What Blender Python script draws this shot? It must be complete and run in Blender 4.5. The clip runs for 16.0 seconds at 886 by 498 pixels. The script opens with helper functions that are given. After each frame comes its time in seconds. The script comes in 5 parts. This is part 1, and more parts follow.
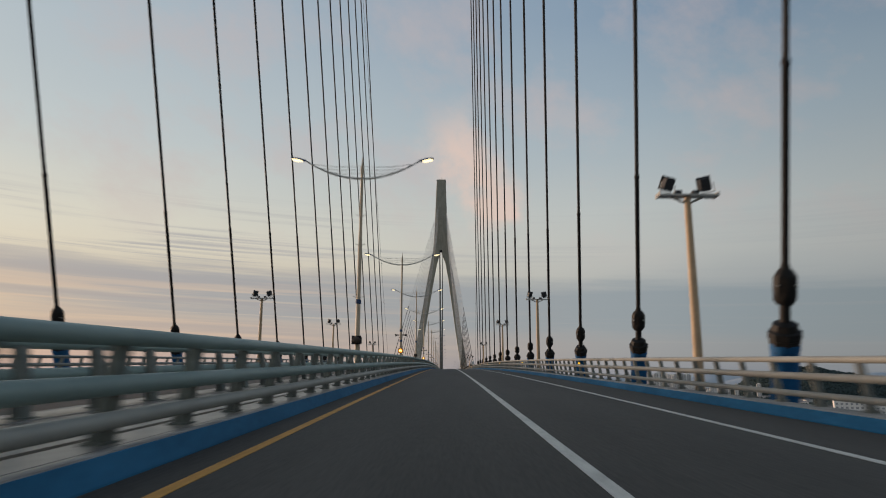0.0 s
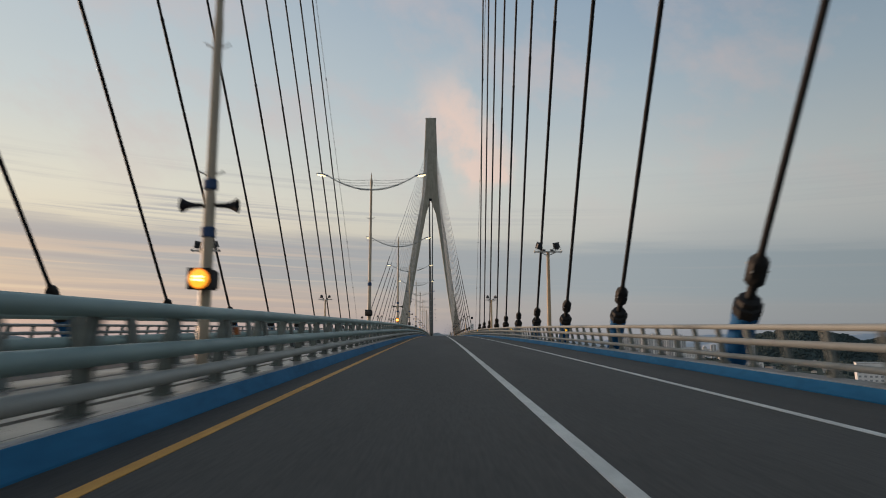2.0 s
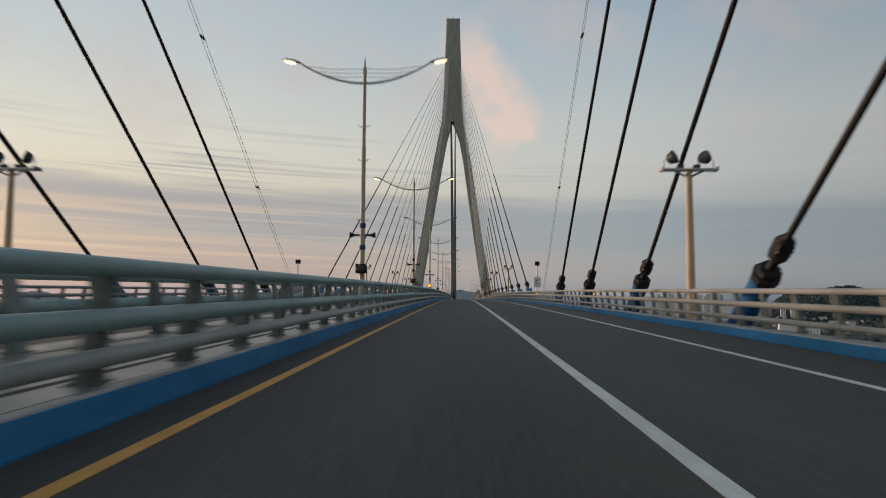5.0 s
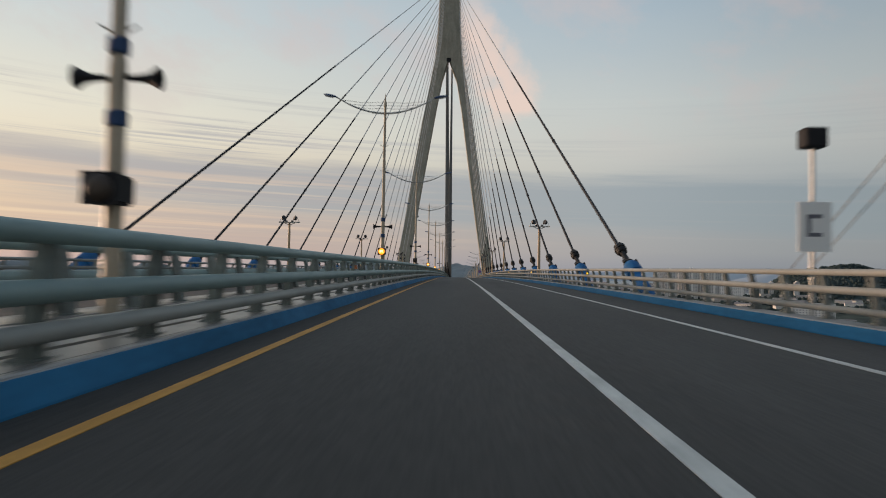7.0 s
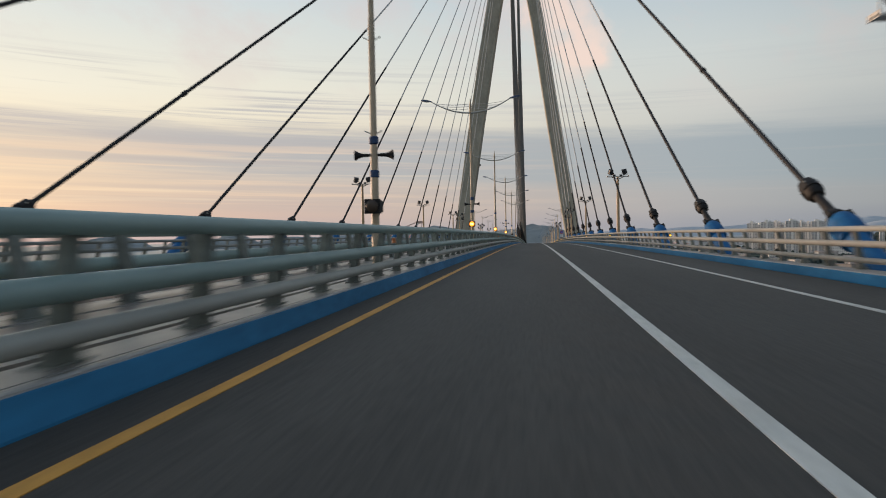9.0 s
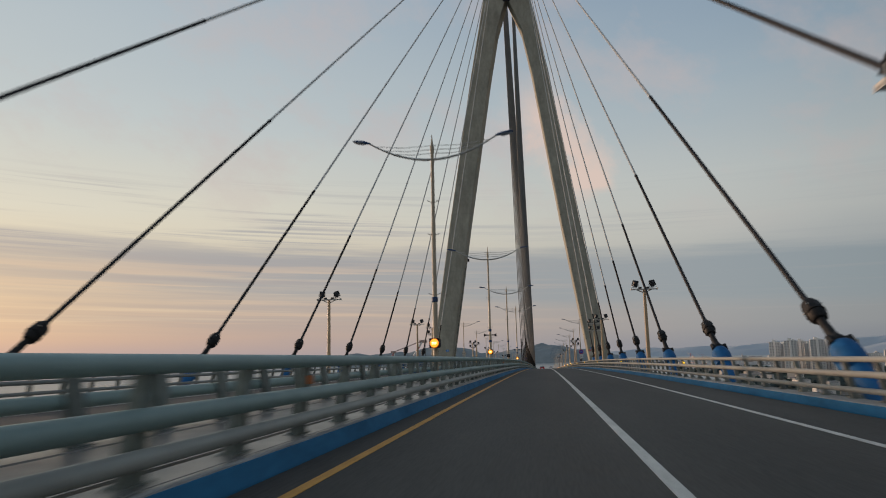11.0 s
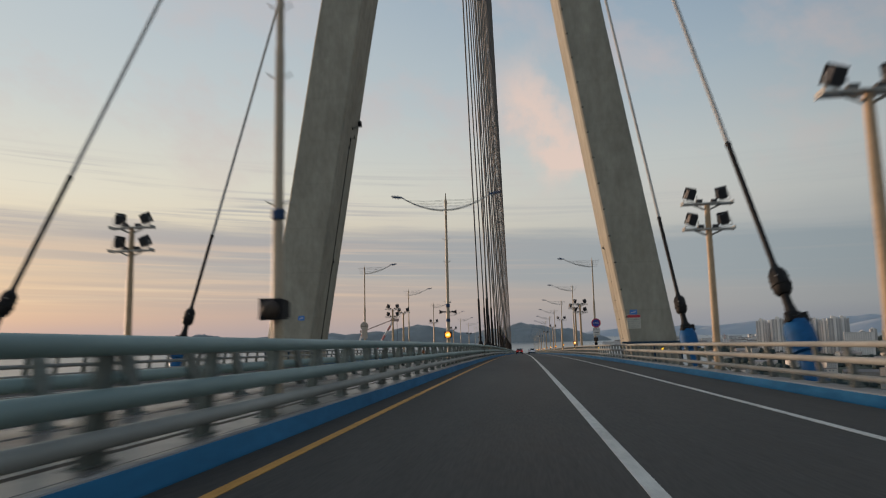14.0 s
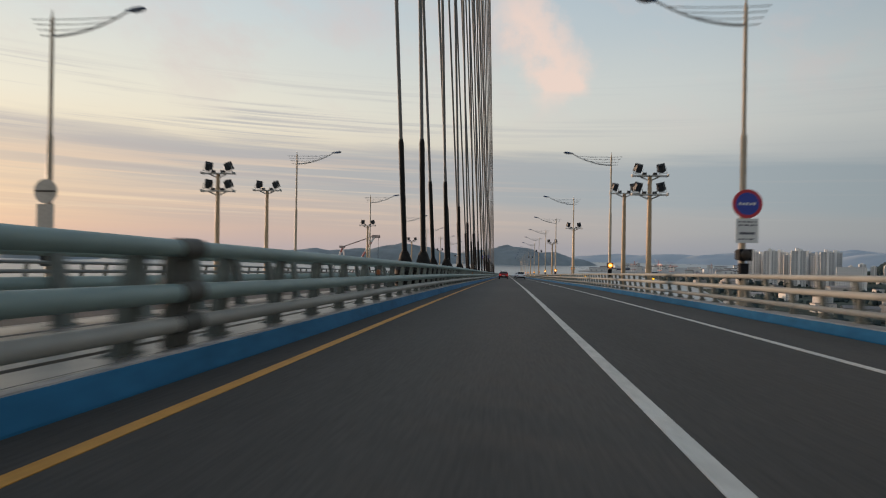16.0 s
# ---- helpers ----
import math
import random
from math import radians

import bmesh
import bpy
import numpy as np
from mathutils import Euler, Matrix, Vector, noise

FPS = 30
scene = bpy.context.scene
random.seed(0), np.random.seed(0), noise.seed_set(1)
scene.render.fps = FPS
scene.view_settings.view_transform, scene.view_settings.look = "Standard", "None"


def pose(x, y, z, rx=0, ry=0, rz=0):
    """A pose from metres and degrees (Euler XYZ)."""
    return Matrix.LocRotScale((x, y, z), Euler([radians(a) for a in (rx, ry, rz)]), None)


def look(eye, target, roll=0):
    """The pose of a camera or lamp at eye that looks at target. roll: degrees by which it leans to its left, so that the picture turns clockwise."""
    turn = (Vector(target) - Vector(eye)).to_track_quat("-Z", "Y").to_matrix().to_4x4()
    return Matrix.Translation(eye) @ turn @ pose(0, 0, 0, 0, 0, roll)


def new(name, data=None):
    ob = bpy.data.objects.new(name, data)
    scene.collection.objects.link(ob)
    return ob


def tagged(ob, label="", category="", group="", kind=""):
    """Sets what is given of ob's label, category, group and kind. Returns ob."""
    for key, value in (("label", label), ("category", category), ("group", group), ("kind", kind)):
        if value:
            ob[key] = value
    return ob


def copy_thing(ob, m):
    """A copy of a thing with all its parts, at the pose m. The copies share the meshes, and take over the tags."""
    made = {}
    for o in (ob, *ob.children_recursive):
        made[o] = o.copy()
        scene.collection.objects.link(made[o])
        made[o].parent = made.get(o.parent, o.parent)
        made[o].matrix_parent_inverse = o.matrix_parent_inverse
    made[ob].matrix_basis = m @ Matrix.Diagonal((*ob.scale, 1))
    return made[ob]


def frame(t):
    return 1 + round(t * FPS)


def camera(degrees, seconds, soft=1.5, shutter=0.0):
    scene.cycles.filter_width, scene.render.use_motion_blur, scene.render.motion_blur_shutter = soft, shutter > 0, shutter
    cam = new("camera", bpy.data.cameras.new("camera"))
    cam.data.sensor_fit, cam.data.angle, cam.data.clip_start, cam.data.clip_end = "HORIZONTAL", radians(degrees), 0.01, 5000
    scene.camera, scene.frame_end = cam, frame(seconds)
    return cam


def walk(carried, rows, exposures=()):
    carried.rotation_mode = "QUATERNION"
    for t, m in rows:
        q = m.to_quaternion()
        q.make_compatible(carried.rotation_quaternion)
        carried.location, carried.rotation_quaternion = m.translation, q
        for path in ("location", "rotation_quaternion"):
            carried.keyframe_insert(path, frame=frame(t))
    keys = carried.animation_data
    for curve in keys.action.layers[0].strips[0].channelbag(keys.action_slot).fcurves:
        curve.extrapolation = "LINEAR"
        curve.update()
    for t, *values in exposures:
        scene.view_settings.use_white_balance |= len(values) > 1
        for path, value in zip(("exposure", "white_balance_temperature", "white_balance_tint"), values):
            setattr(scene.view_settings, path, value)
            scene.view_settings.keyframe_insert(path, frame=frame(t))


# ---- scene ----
# The camera and its way
cam = camera(68.0, 16.0, soft=1.0, shutter=0.3)
WAY = [
    (0, -0.154, -0.165, 1.028, 10.93, -0.28, 0.37),
    (0.5, -0.114, 12.309, 1.372, 8.94, -0.36, 0.22),
    (1, -0.082, 24.783, 1.694, 8.72, -0.41, 0.04),
    (1.5, -0.064, 37.240, 1.985, 8.98, -0.17, -0.40),
    (2, -0.064, 49.667, 2.235, 7.70, -0.13, -0.43),
    (2.5, -0.050, 62.151, 2.473, 6.82, -0.07, -0.26),
    (3, -0.109, 74.656, 2.682, 6.71, -0.22, 0.38),
    (3.5, -0.155, 87.159, 2.882, 6.65, -0.44, 0.90),
    (4, -0.198, 99.692, 3.050, 6.05, -0.61, 1.05),
    (4.5, -0.228, 112.237, 3.200, 5.89, -0.92, 1.47),
    (5, -0.234, 124.785, 3.343, 3.96, -0.36, 1.62),
    (5.2, -0.257, 129.735, 3.364, 2.88, -1.05, 1.21),
    (7.3, -0.089, 182.607, 3.668, 1.08, -1.04, 1.28),
    (7.5, -0.099, 187.679, 3.688, 0.27, -0.17, 1.35),
    (8, -0.100, 200.280, 3.681, -1.95, -0.32, 1.68),
    (8.5, -0.099, 212.894, 3.658, -2.09, 0.64, 5.27),
    (9, -0.085, 225.487, 3.662, -1.61, 1.12, 7.82),
    (9.5, -0.070, 238.061, 3.673, 1.13, 1.00, 8.49),
    (10, -0.047, 250.615, 3.640, 4.33, 1.08, 8.59),
    (10.2, -0.017, 255.790, 3.593, 5.96, 1.49, 8.60),
    (12.3, 0.061, 308.978, 2.935, 10.58, 0.12, 7.43),
    (12.5, 0.085, 314.213, 2.834, 11.17, 0.06, 6.76),
    (13, 0.099, 326.977, 2.584, 11.21, 0.16, 6.62),
    (13.5, 0.137, 339.743, 2.346, 10.80, 0.54, 6.74),
    (14, 0.188, 352.416, 2.084, 7.02, 1.23, 6.80),
    (14.5, 0.226, 365.242, 1.806, 4.52, 0.78, 6.925),
    (15, 0.169, 378.153, 1.466, 3.96, 0.33, 6.02),
    (15.5, 0.110, 390.750, 1.088, 2.27, -1.18, 5.32),
    (16, 0.050, 403.580, 0.682, 0.06, -0.98, 5.62),
]
walk(cam, [(t, pose(x, y, z, 90 + p, o, r)) for t, x, y, z, p, o, r in WAY],
     [(0.0, -0.05), (2.5, 0.06), (5.0, 0.03), (7.5, 0.24), (8.0, 0.36), (8.5, 0.36), (9.0, 0.30), (9.5, 0.12), (10.0, 0.0), (12.3, -0.08), (13.5, -0.10), (14.5, 0.16), (16.0, 0.2)])

# ---- world, sun ----
SUN_AZ, SUN_EL = radians(-62), radians(3.5)
world = bpy.data.worlds.new("evening_sky")
scene.world = world
world.use_nodes = True
WN, WL = world.node_tree.nodes, world.node_tree.links
WN.clear()


def wnode(kind, **sets):
    n = WN.new(kind)
    for key, value in sets.items():
        if key == "op":
            n.operation = value
    return n


def wmath(op, a, b=None, clamp=False):
    n = wnode("ShaderNodeMath", op=op)
    n.use_clamp = clamp
    for i, v in enumerate((a, b)):
        if v is None:
            continue
        if isinstance(v, (int, float)):
            n.inputs[i].default_value = v
        else:
            WL.new(v, n.inputs[i])
    return n.outputs[0]


def wramp(fac, stops):
    n = WN.new("ShaderNodeValToRGB")
    WL.new(fac, n.inputs[0])
    els = n.color_ramp.elements
    while len(els) < len(stops):
        els.new(0.5)
    for e, (at, c) in zip(els, stops):
        e.position, e.color = at, (*c, 1)
    return n.outputs[0]


def wmix(fac, a, b, kind="MIX"):
    n = WN.new("ShaderNodeMix")
    n.data_type, n.blend_type = "RGBA", kind
    for i, v in ((0, fac), (6, a), (7, b)):
        if isinstance(v, (int, float)):
            n.inputs[i].default_value = v
        elif isinstance(v, tuple):
            n.inputs[i].default_value = (*v, 1)
        else:
            WL.new(v, n.inputs[i])
    return n.outputs[2]


coord = WN.new("ShaderNodeTexCoord")
sep = WN.new("ShaderNodeSeparateXYZ")
WL.new(coord.outputs["Generated"], sep.inputs[0])
dx, dy, dz = sep.outputs
flat = wmath("SQRT", wmath("ADD", wmath("MULTIPLY", dx, dx), wmath("MULTIPLY", dy, dy)))
side = wmath("DIVIDE", dx, wmath("MAXIMUM", flat, 0.001))       # -1 left, 1 right of the bridge's axis
high = wmath("MULTIPLY_ADD", dz, 1.25)                           # 0 at the horizon, 1 at 53 degrees
high.node.inputs[2].default_value = 0.0
high.node.use_clamp = True
# soft, wide waviness of the cloud layers
wavy = WN.new("ShaderNodeTexNoise")
wv = WN.new("ShaderNodeCombineXYZ")
WL.new(wmath("MULTIPLY", side, 2.2), wv.inputs[0])
WL.new(wmath("MULTIPLY", dz, 9.0), wv.inputs[1])
WL.new(wmath("MULTIPLY", dy, 1.0), wv.inputs[2])
WL.new(wv.outputs[0], wavy.inputs["Vector"])
wavy.inputs["Scale"].default_value, wavy.inputs["Detail"].default_value = 1.6, 5
shift = wmath("MULTIPLY", wmath("SUBTRACT", wavy.outputs["Fac"], 0.5), 0.05)
band = wmath("ADD", high, shift, clamp=True)
left = wramp(band, [(0.0, (0.50, 0.41, 0.41)), (0.03, (0.60, 0.44, 0.38)), (0.075, (0.59, 0.46, 0.395)), (0.12, (0.70, 0.57, 0.45)),
                    (0.17, (0.83, 0.70, 0.51)), (0.25, (0.80, 0.75, 0.62)), (0.40, (0.61, 0.66, 0.66)), (0.62, (0.48, 0.56, 0.62)), (1.0, (0.34, 0.43, 0.54))])
right = wramp(band, [(0.0, (0.28, 0.31, 0.35)), (0.03, (0.325, 0.355, 0.38)), (0.07, (0.34, 0.37, 0.395)), (0.11, (0.355, 0.395, 0.425)),
                     (0.16, (0.42, 0.45, 0.465)), (0.22, (0.52, 0.54, 0.53)), (0.30, (0.52, 0.56, 0.56)), (0.45, (0.37, 0.46, 0.53)), (0.62, (0.24, 0.34, 0.46)), (1.0, (0.17, 0.26, 0.38))])
turn = WN.new("ShaderNodeMapRange")
turn.interpolation_type = "SMOOTHSTEP"
WL.new(side, turn.inputs[0])
turn.inputs[1].default_value, turn.inputs[2].default_value = -0.75, 0.55
sky = wmix(turn.outputs[0], left, right)
# thin streaks, long across the sky, sinking to the right
def long_noise(kx, kz, sink, scale, detail, rough_=0.5):
    n = WN.new("ShaderNodeTexNoise")
    c = WN.new("ShaderNodeCombineXYZ")
    WL.new(wmath("ADD", wmath("MULTIPLY", side, kx), wmath("MULTIPLY", dz, -2.0)), c.inputs[0])
    WL.new(wmath("ADD", wmath("MULTIPLY", dz, kz), wmath("MULTIPLY", side, sink)), c.inputs[1])
    WL.new(dy, c.inputs[2])
    WL.new(c.outputs[0], n.inputs["Vector"])
    n.inputs["Scale"].default_value, n.inputs["Detail"].default_value, n.inputs["Roughness"].default_value = scale, detail, rough_
    return n.outputs["Fac"]


def spread(v, a, b, lo=0.0, hi=1.0):
    n = WN.new("ShaderNodeMapRange")
    n.interpolation_type = "SMOOTHSTEP"
    WL.new(v, n.inputs[0])
    for i, w in enumerate((a, b, lo, hi)):
        n.inputs[i + 1].default_value = w
    return n.outputs[0]


# the grey-blue bank of cloud above the horizon, ragged above and torn to the left
ragged = long_noise(2.4, 42.0, 2.0, 1.2, 5, 0.6)
bank_at = wmath("ADD", dz, wmath("MULTIPLY", wmath("SUBTRACT", ragged, 0.5), 0.045))
bank_at = wmath("ADD", bank_at, wmath("MULTIPLY", side, 0.035))
bank = wmath("MULTIPLY", spread(bank_at, 0.055, 0.085), spread(bank_at, 0.152, 0.128))
torn = spread(wmath("ADD", ragged, wmath("MULTIPLY", side, 0.55)), 0.0, 0.36, 0.55, 1.0)
bank_colour = wmix(turn.outputs[0], (0.42, 0.40, 0.415), (0.305, 0.36, 0.40))
sky = wmix(wmath("MULTIPLY", wmath("MULTIPLY", bank, torn), 0.92), sky, bank_colour)
# paler rifts low in the bank
rift = spread(long_noise(1.8, 120.0, 2.5, 1.3, 4), 0.55, 0.68)
sky = wmix(wmath("MULTIPLY", wmath("MULTIPLY", rift, wmath("MULTIPLY", spread(dz, 0.03, 0.05), spread(dz, 0.13, 0.10))), spread(side, 0.3, -0.2, 0.2, 0.6)), sky, wmix(turn.outputs[0], (0.80, 0.64, 0.48), (0.40, 0.405, 0.42)))
# grey streaks over the cream part
fine_streak = spread(long_noise(1.6, 165.0, 4.0, 1.2, 6, 0.66), 0.43, 0.64)
broad_streak = spread(long_noise(3.0, 30.0, 1.0, 1.2, 4), 0.42, 0.60)
where = wmath("MULTIPLY", spread(dz, 0.10, 0.14), spread(dz, 0.27, 0.19))
lean = spread(side, 0.35, -0.45, 0.22, 1.0)
amount = wmath("MULTIPLY", wmath("MULTIPLY", wmath("MULTIPLY", fine_streak, broad_streak), where), wmath("MULTIPLY", lean, 0.72))
sky = wmix(amount, sky, wmix(turn.outputs[0], (0.42, 0.40, 0.42), (0.36, 0.39, 0.43)))
# soft mauve bars and cream gaps low over the sunset side
bars_low = spread(long_noise(1.3, 62.0, 1.6, 1.1, 5, 0.6), 0.44, 0.62)
gaps_low = spread(long_noise(1.0, 48.0, 1.2, 1.6, 4, 0.55), 0.52, 0.66)
low_left = wmath("MULTIPLY", wmath("MULTIPLY", spread(dz, 0.02, 0.05), spread(dz, 0.16, 0.11)), spread(side, 0.25, -0.45))
sky = wmix(wmath("MULTIPLY", wmath("MULTIPLY", bars_low, low_left), 0.45), sky, (0.42, 0.375, 0.385))
sky = wmix(wmath("MULTIPLY", wmath("MULTIPLY", gaps_low, low_left), 0.45), sky, (0.80, 0.585, 0.43))
# pinkish clouds, high and thin
puff = WN.new("ShaderNodeTexNoise")
pv = WN.new("ShaderNodeCombineXYZ")
WL.new(wmath("ADD", wmath("MULTIPLY", side, 3.4), wmath("MULTIPLY", dz, 2.2)), pv.inputs[0])
WL.new(wmath("SUBTRACT", wmath("MULTIPLY", dz, 4.2), wmath("MULTIPLY", side, 0.6)), pv.inputs[1])
WL.new(wmath("MULTIPLY", dy, 1.5), pv.inputs[2])
WL.new(pv.outputs[0], puff.inputs["Vector"])
puff.inputs["Scale"].default_value, puff.inputs["Detail"].default_value, puff.inputs["Roughness"].default_value = 1.5, 8, 0.62
fluff = wramp(puff.outputs["Fac"], [(0.47, (0, 0, 0)), (0.66, (1, 1, 1))])
up = wramp(high, [(0.18, (0, 0, 0)), (0.32, (1, 1, 1)), (0.9, (0.5, 0.5, 0.5))])
sky = wmix(wmath("MULTIPLY", wmath("MULTIPLY", fluff, up), 0.55), sky, (0.64, 0.52, 0.50))
# the one bright pink cloud beyond the pylon, slanting down to the right, with a flat tail
grainy = WN.new("ShaderNodeTexNoise")
WL.new(coord.outputs["Generated"], grainy.inputs["Vector"])
grainy.inputs["Scale"].default_value, grainy.inputs["Detail"].default_value, grainy.inputs["Roughness"].default_value = 13.0, 7, 0.65
rag = wmath("SUBTRACT", grainy.outputs["Fac"], 0.5)
off_x, off_z = wmath("ADD", side, 0.035), wmath("SUBTRACT", dz, 0.40)
run = wmath("SUBTRACT", wmath("MULTIPLY", off_x, 0.60), wmath("MULTIPLY", off_z, 0.80))
across = wmath("ADD", wmath("MULTIPLY", off_x, 0.80), wmath("MULTIPLY", off_z, 0.60))
frayed = wmath("ABSOLUTE", wmath("ADD", across, wmath("MULTIPLY", rag, 0.13)))
thin = spread(frayed, 0.060, 0.0)
ends = wmath("MULTIPLY", spread(run, 0.0, 0.09), spread(wmath("ADD", run, wmath("MULTIPLY", rag, 0.10)), 0.235, 0.19))
tail_z = wmath("ADD", wmath("ADD", wmath("SUBTRACT", dz, 0.243), wmath("MULTIPLY", wmath("SUBTRACT", side, 0.09), 0.22)), wmath("MULTIPLY", rag, 0.02))
tail = wmath("MULTIPLY", spread(wmath("ABSOLUTE", tail_z), 0.017, 0.0), wmath("MULTIPLY", spread(side, 0.02, 0.07), spread(side, 0.125, 0.10)))
ahead = wmath("GREATER_THAN", dy, 0.0)
wisp = wmath("MULTIPLY", wmath("ADD", wmath("MULTIPLY", thin, ends), wmath("MULTIPLY", tail, 0.8), True), wmath("MULTIPLY", ahead, wmath("MULTIPLY", spread(grainy.outputs["Fac"], 0.08, 0.46), 1.0), True))
sky = wmix(wmath("MULTIPLY", wisp, 0.85, True), sky, (0.84, 0.64, 0.55))
# warm glow low down towards the set sun
glow = wmath("MULTIPLY", spread(side, -0.36, -0.85, 0.0, 0.6), wmath("MULTIPLY", spread(dz, 0.0, 0.045), spread(dz, 0.17, 0.07)))
sky = wmix(glow, sky, (0.84, 0.60, 0.38))
# the sky grows darker away from the sunset
sky = wmix(1.0, sky, spread(side, 0.20, 0.66, 1.0, 0.79), "MULTIPLY")
nishita = WN.new("ShaderNodeTexSky")
nishita.sky_type, nishita.sun_disc = "NISHITA", False
nishita.sun_elevation, nishita.sun_rotation = SUN_EL, SUN_AZ
soft_air = wmix(1.0, nishita.outputs[0], (0.10, 0.10, 0.10), "MULTIPLY")
sky = wmix(0.12, sky, soft_air)
back = WN.new("ShaderNodeBackground")
WL.new(sky, back.inputs[0])
back.inputs[1].default_value = 1.0
WL.new(back.outputs[0], WN.new("ShaderNodeOutputWorld").inputs[0])

sun_data = bpy.data.lights.new("sun", "SUN")
sun_data.energy, sun_data.angle, sun_data.color = 3.3, radians(3), (1.0, 0.66, 0.45)
sun = new("sun", sun_data)
sun.matrix_world = look((0, 0, 0), (-math.sin(SUN_AZ) * math.cos(SUN_EL), -math.cos(SUN_AZ) * math.cos(SUN_EL), -math.sin(SUN_EL)))


# ---- materials ----
def material(name, colour, rough=0.6, metal=0.0, grain=0.0, scale=8.0, stain=0.0, stain_scale=0.6, bump=0.0, per_thing=0.0, stretch=(1, 1, 1), emit=None, gloss=0.5):
    """A surface with grain at one scale, stains at a second one, relief and a shade of its own for each thing."""
    m = bpy.data.materials.new(name)
    m.use_nodes = True
    nt = m.node_tree
    b = nt.nodes["Principled BSDF"]
    b.inputs["Base Color"].default_value = (*colour, 1)
    b.inputs["Roughness"].default_value, b.inputs["Metallic"].default_value = rough, metal
    b.inputs["Specular IOR Level"].default_value = gloss
    tc = nt.nodes.new("ShaderNodeTexCoord")
    mp = nt.nodes.new("ShaderNodeMapping")
    mp.inputs["Scale"].default_value = stretch
    nt.links.new(tc.outputs["Object"], mp.inputs[0])
    out = None

    def scaled(prev, fac, low, high):
        r = nt.nodes.new("ShaderNodeMapRange")
        nt.links.new(fac, r.inputs[0])
        r.inputs[1].default_value, r.inputs[2].default_value = 0.25, 0.75
        r.inputs[3].default_value, r.inputs[4].default_value = low, high
        x = nt.nodes.new("ShaderNodeMix")
        x.data_type, x.blend_type = "RGBA", "MULTIPLY"
        x.inputs[0].default_value = 1
        if prev is None:
            x.inputs[6].default_value = (*colour, 1)
        else:
            nt.links.new(prev, x.inputs[6])
        nt.links.new(r.outputs[0], x.inputs[7])
        return x.outputs[2]

    fine = None
    if grain or bump:
        n = nt.nodes.new("ShaderNodeTexNoise")
        n.inputs["Scale"].default_value, n.inputs["Detail"].default_value = scale, 6
        nt.links.new(mp.outputs[0], n.inputs["Vector"])
        fine = n.outputs["Fac"]
        if grain:
            out = scaled(out, fine, 1 - grain, 1 + grain)
    if stain:
        n = nt.nodes.new("ShaderNodeTexNoise")
        n.inputs["Scale"].default_value, n.inputs["Detail"].default_value, n.inputs["Roughness"].default_value = stain_scale, 5, 0.65
        nt.links.new(mp.outputs[0], n.inputs["Vector"])
        out = scaled(out, n.outputs["Fac"], 1 - stain, 1 + stain * 0.6)
        r = nt.nodes.new("ShaderNodeMapRange")
        nt.links.new(n.outputs["Fac"], r.inputs[0])
        r.inputs[3].default_value, r.inputs[4].default_value = min(1, rough + 0.12), max(0.05, rough - 0.12)
        nt.links.new(r.outputs[0], b.inputs["Roughness"])
    if per_thing:
        oi = nt.nodes.new("ShaderNodeObjectInfo")
        r = nt.nodes.new("ShaderNodeMapRange")
        nt.links.new(oi.outputs["Random"], r.inputs[0])
        r.inputs[1].default_value, r.inputs[2].default_value = -0.5, 1.5
        out = scaled(out, r.outputs[0], 1 - per_thing * 2, 1 + per_thing * 2)
    if out is not None:
        nt.links.new(out, b.inputs["Base Color"])
    if bump:
        bp = nt.nodes.new("ShaderNodeBump")
        bp.inputs["Strength"].default_value, bp.inputs["Distance"].default_value = bump, 0.02
        nt.links.new(fine, bp.inputs["Height"])
        nt.links.new(bp.outputs[0], b.inputs["Normal"])
    if emit:
        b.inputs["Emission Color"].default_value, b.inputs["Emission Strength"].default_value = (*emit[0], 1), emit[1]
    return m


ASPHALT = material("asphalt", (0.052, 0.0465, 0.039), 0.85, grain=0.28, scale=28, stain=0.26, stain_scale=0.35, bump=0.4, stretch=(1, 0.12, 1))
YELLOW = material("yellow_road_paint", (0.62, 0.30, 0.05), 0.7, grain=0.25, scale=14, stain=0.25, stain_scale=1.3)
WHITE = material("white_road_paint", (0.62, 0.60, 0.54), 0.7, grain=0.22, scale=14, stain=0.25, stain_scale=1.1)
BLUE_KERB = material("blue_kerb_paint", (0.025, 0.150, 0.290), 0.75, grain=0.15, scale=10, stain=0.35, stain_scale=0.8, stretch=(1, 0.4, 1), gloss=0.15)
# stained concrete, darkened for the shade outside the guardrail
WALKWAY = material("walkway_concrete", (0.15, 0.16, 0.15), 0.9, grain=0.2, scale=8, stain=0.5, stain_scale=0.4, bump=0.3)
DECK_CONCRETE = material("deck_concrete", (0.34, 0.33, 0.31), 0.9, grain=0.16, scale=12, stain=0.3, stain_scale=0.5, bump=0.3)
# pale concrete of the kerb top, with the light on its edge painted in
CAP = material("lit_kerb_edge", (0.42, 0.42, 0.41), 0.7, grain=0.2, scale=9, stain=0.4, stain_scale=1.1, stretch=(1, 0.4, 1))
PALE_CONCRETE = material("pale_median_coating", (0.17, 0.168, 0.158), 0.32, grain=0.12, scale=6, stain=0.45, stain_scale=0.9, bump=0.08)
PYLON = material("pylon_concrete", (0.320, 0.307, 0.250), 0.85, grain=0.12, scale=2.2, stain=0.20, stain_scale=0.45, bump=0.12, stretch=(1, 1, 0.55))


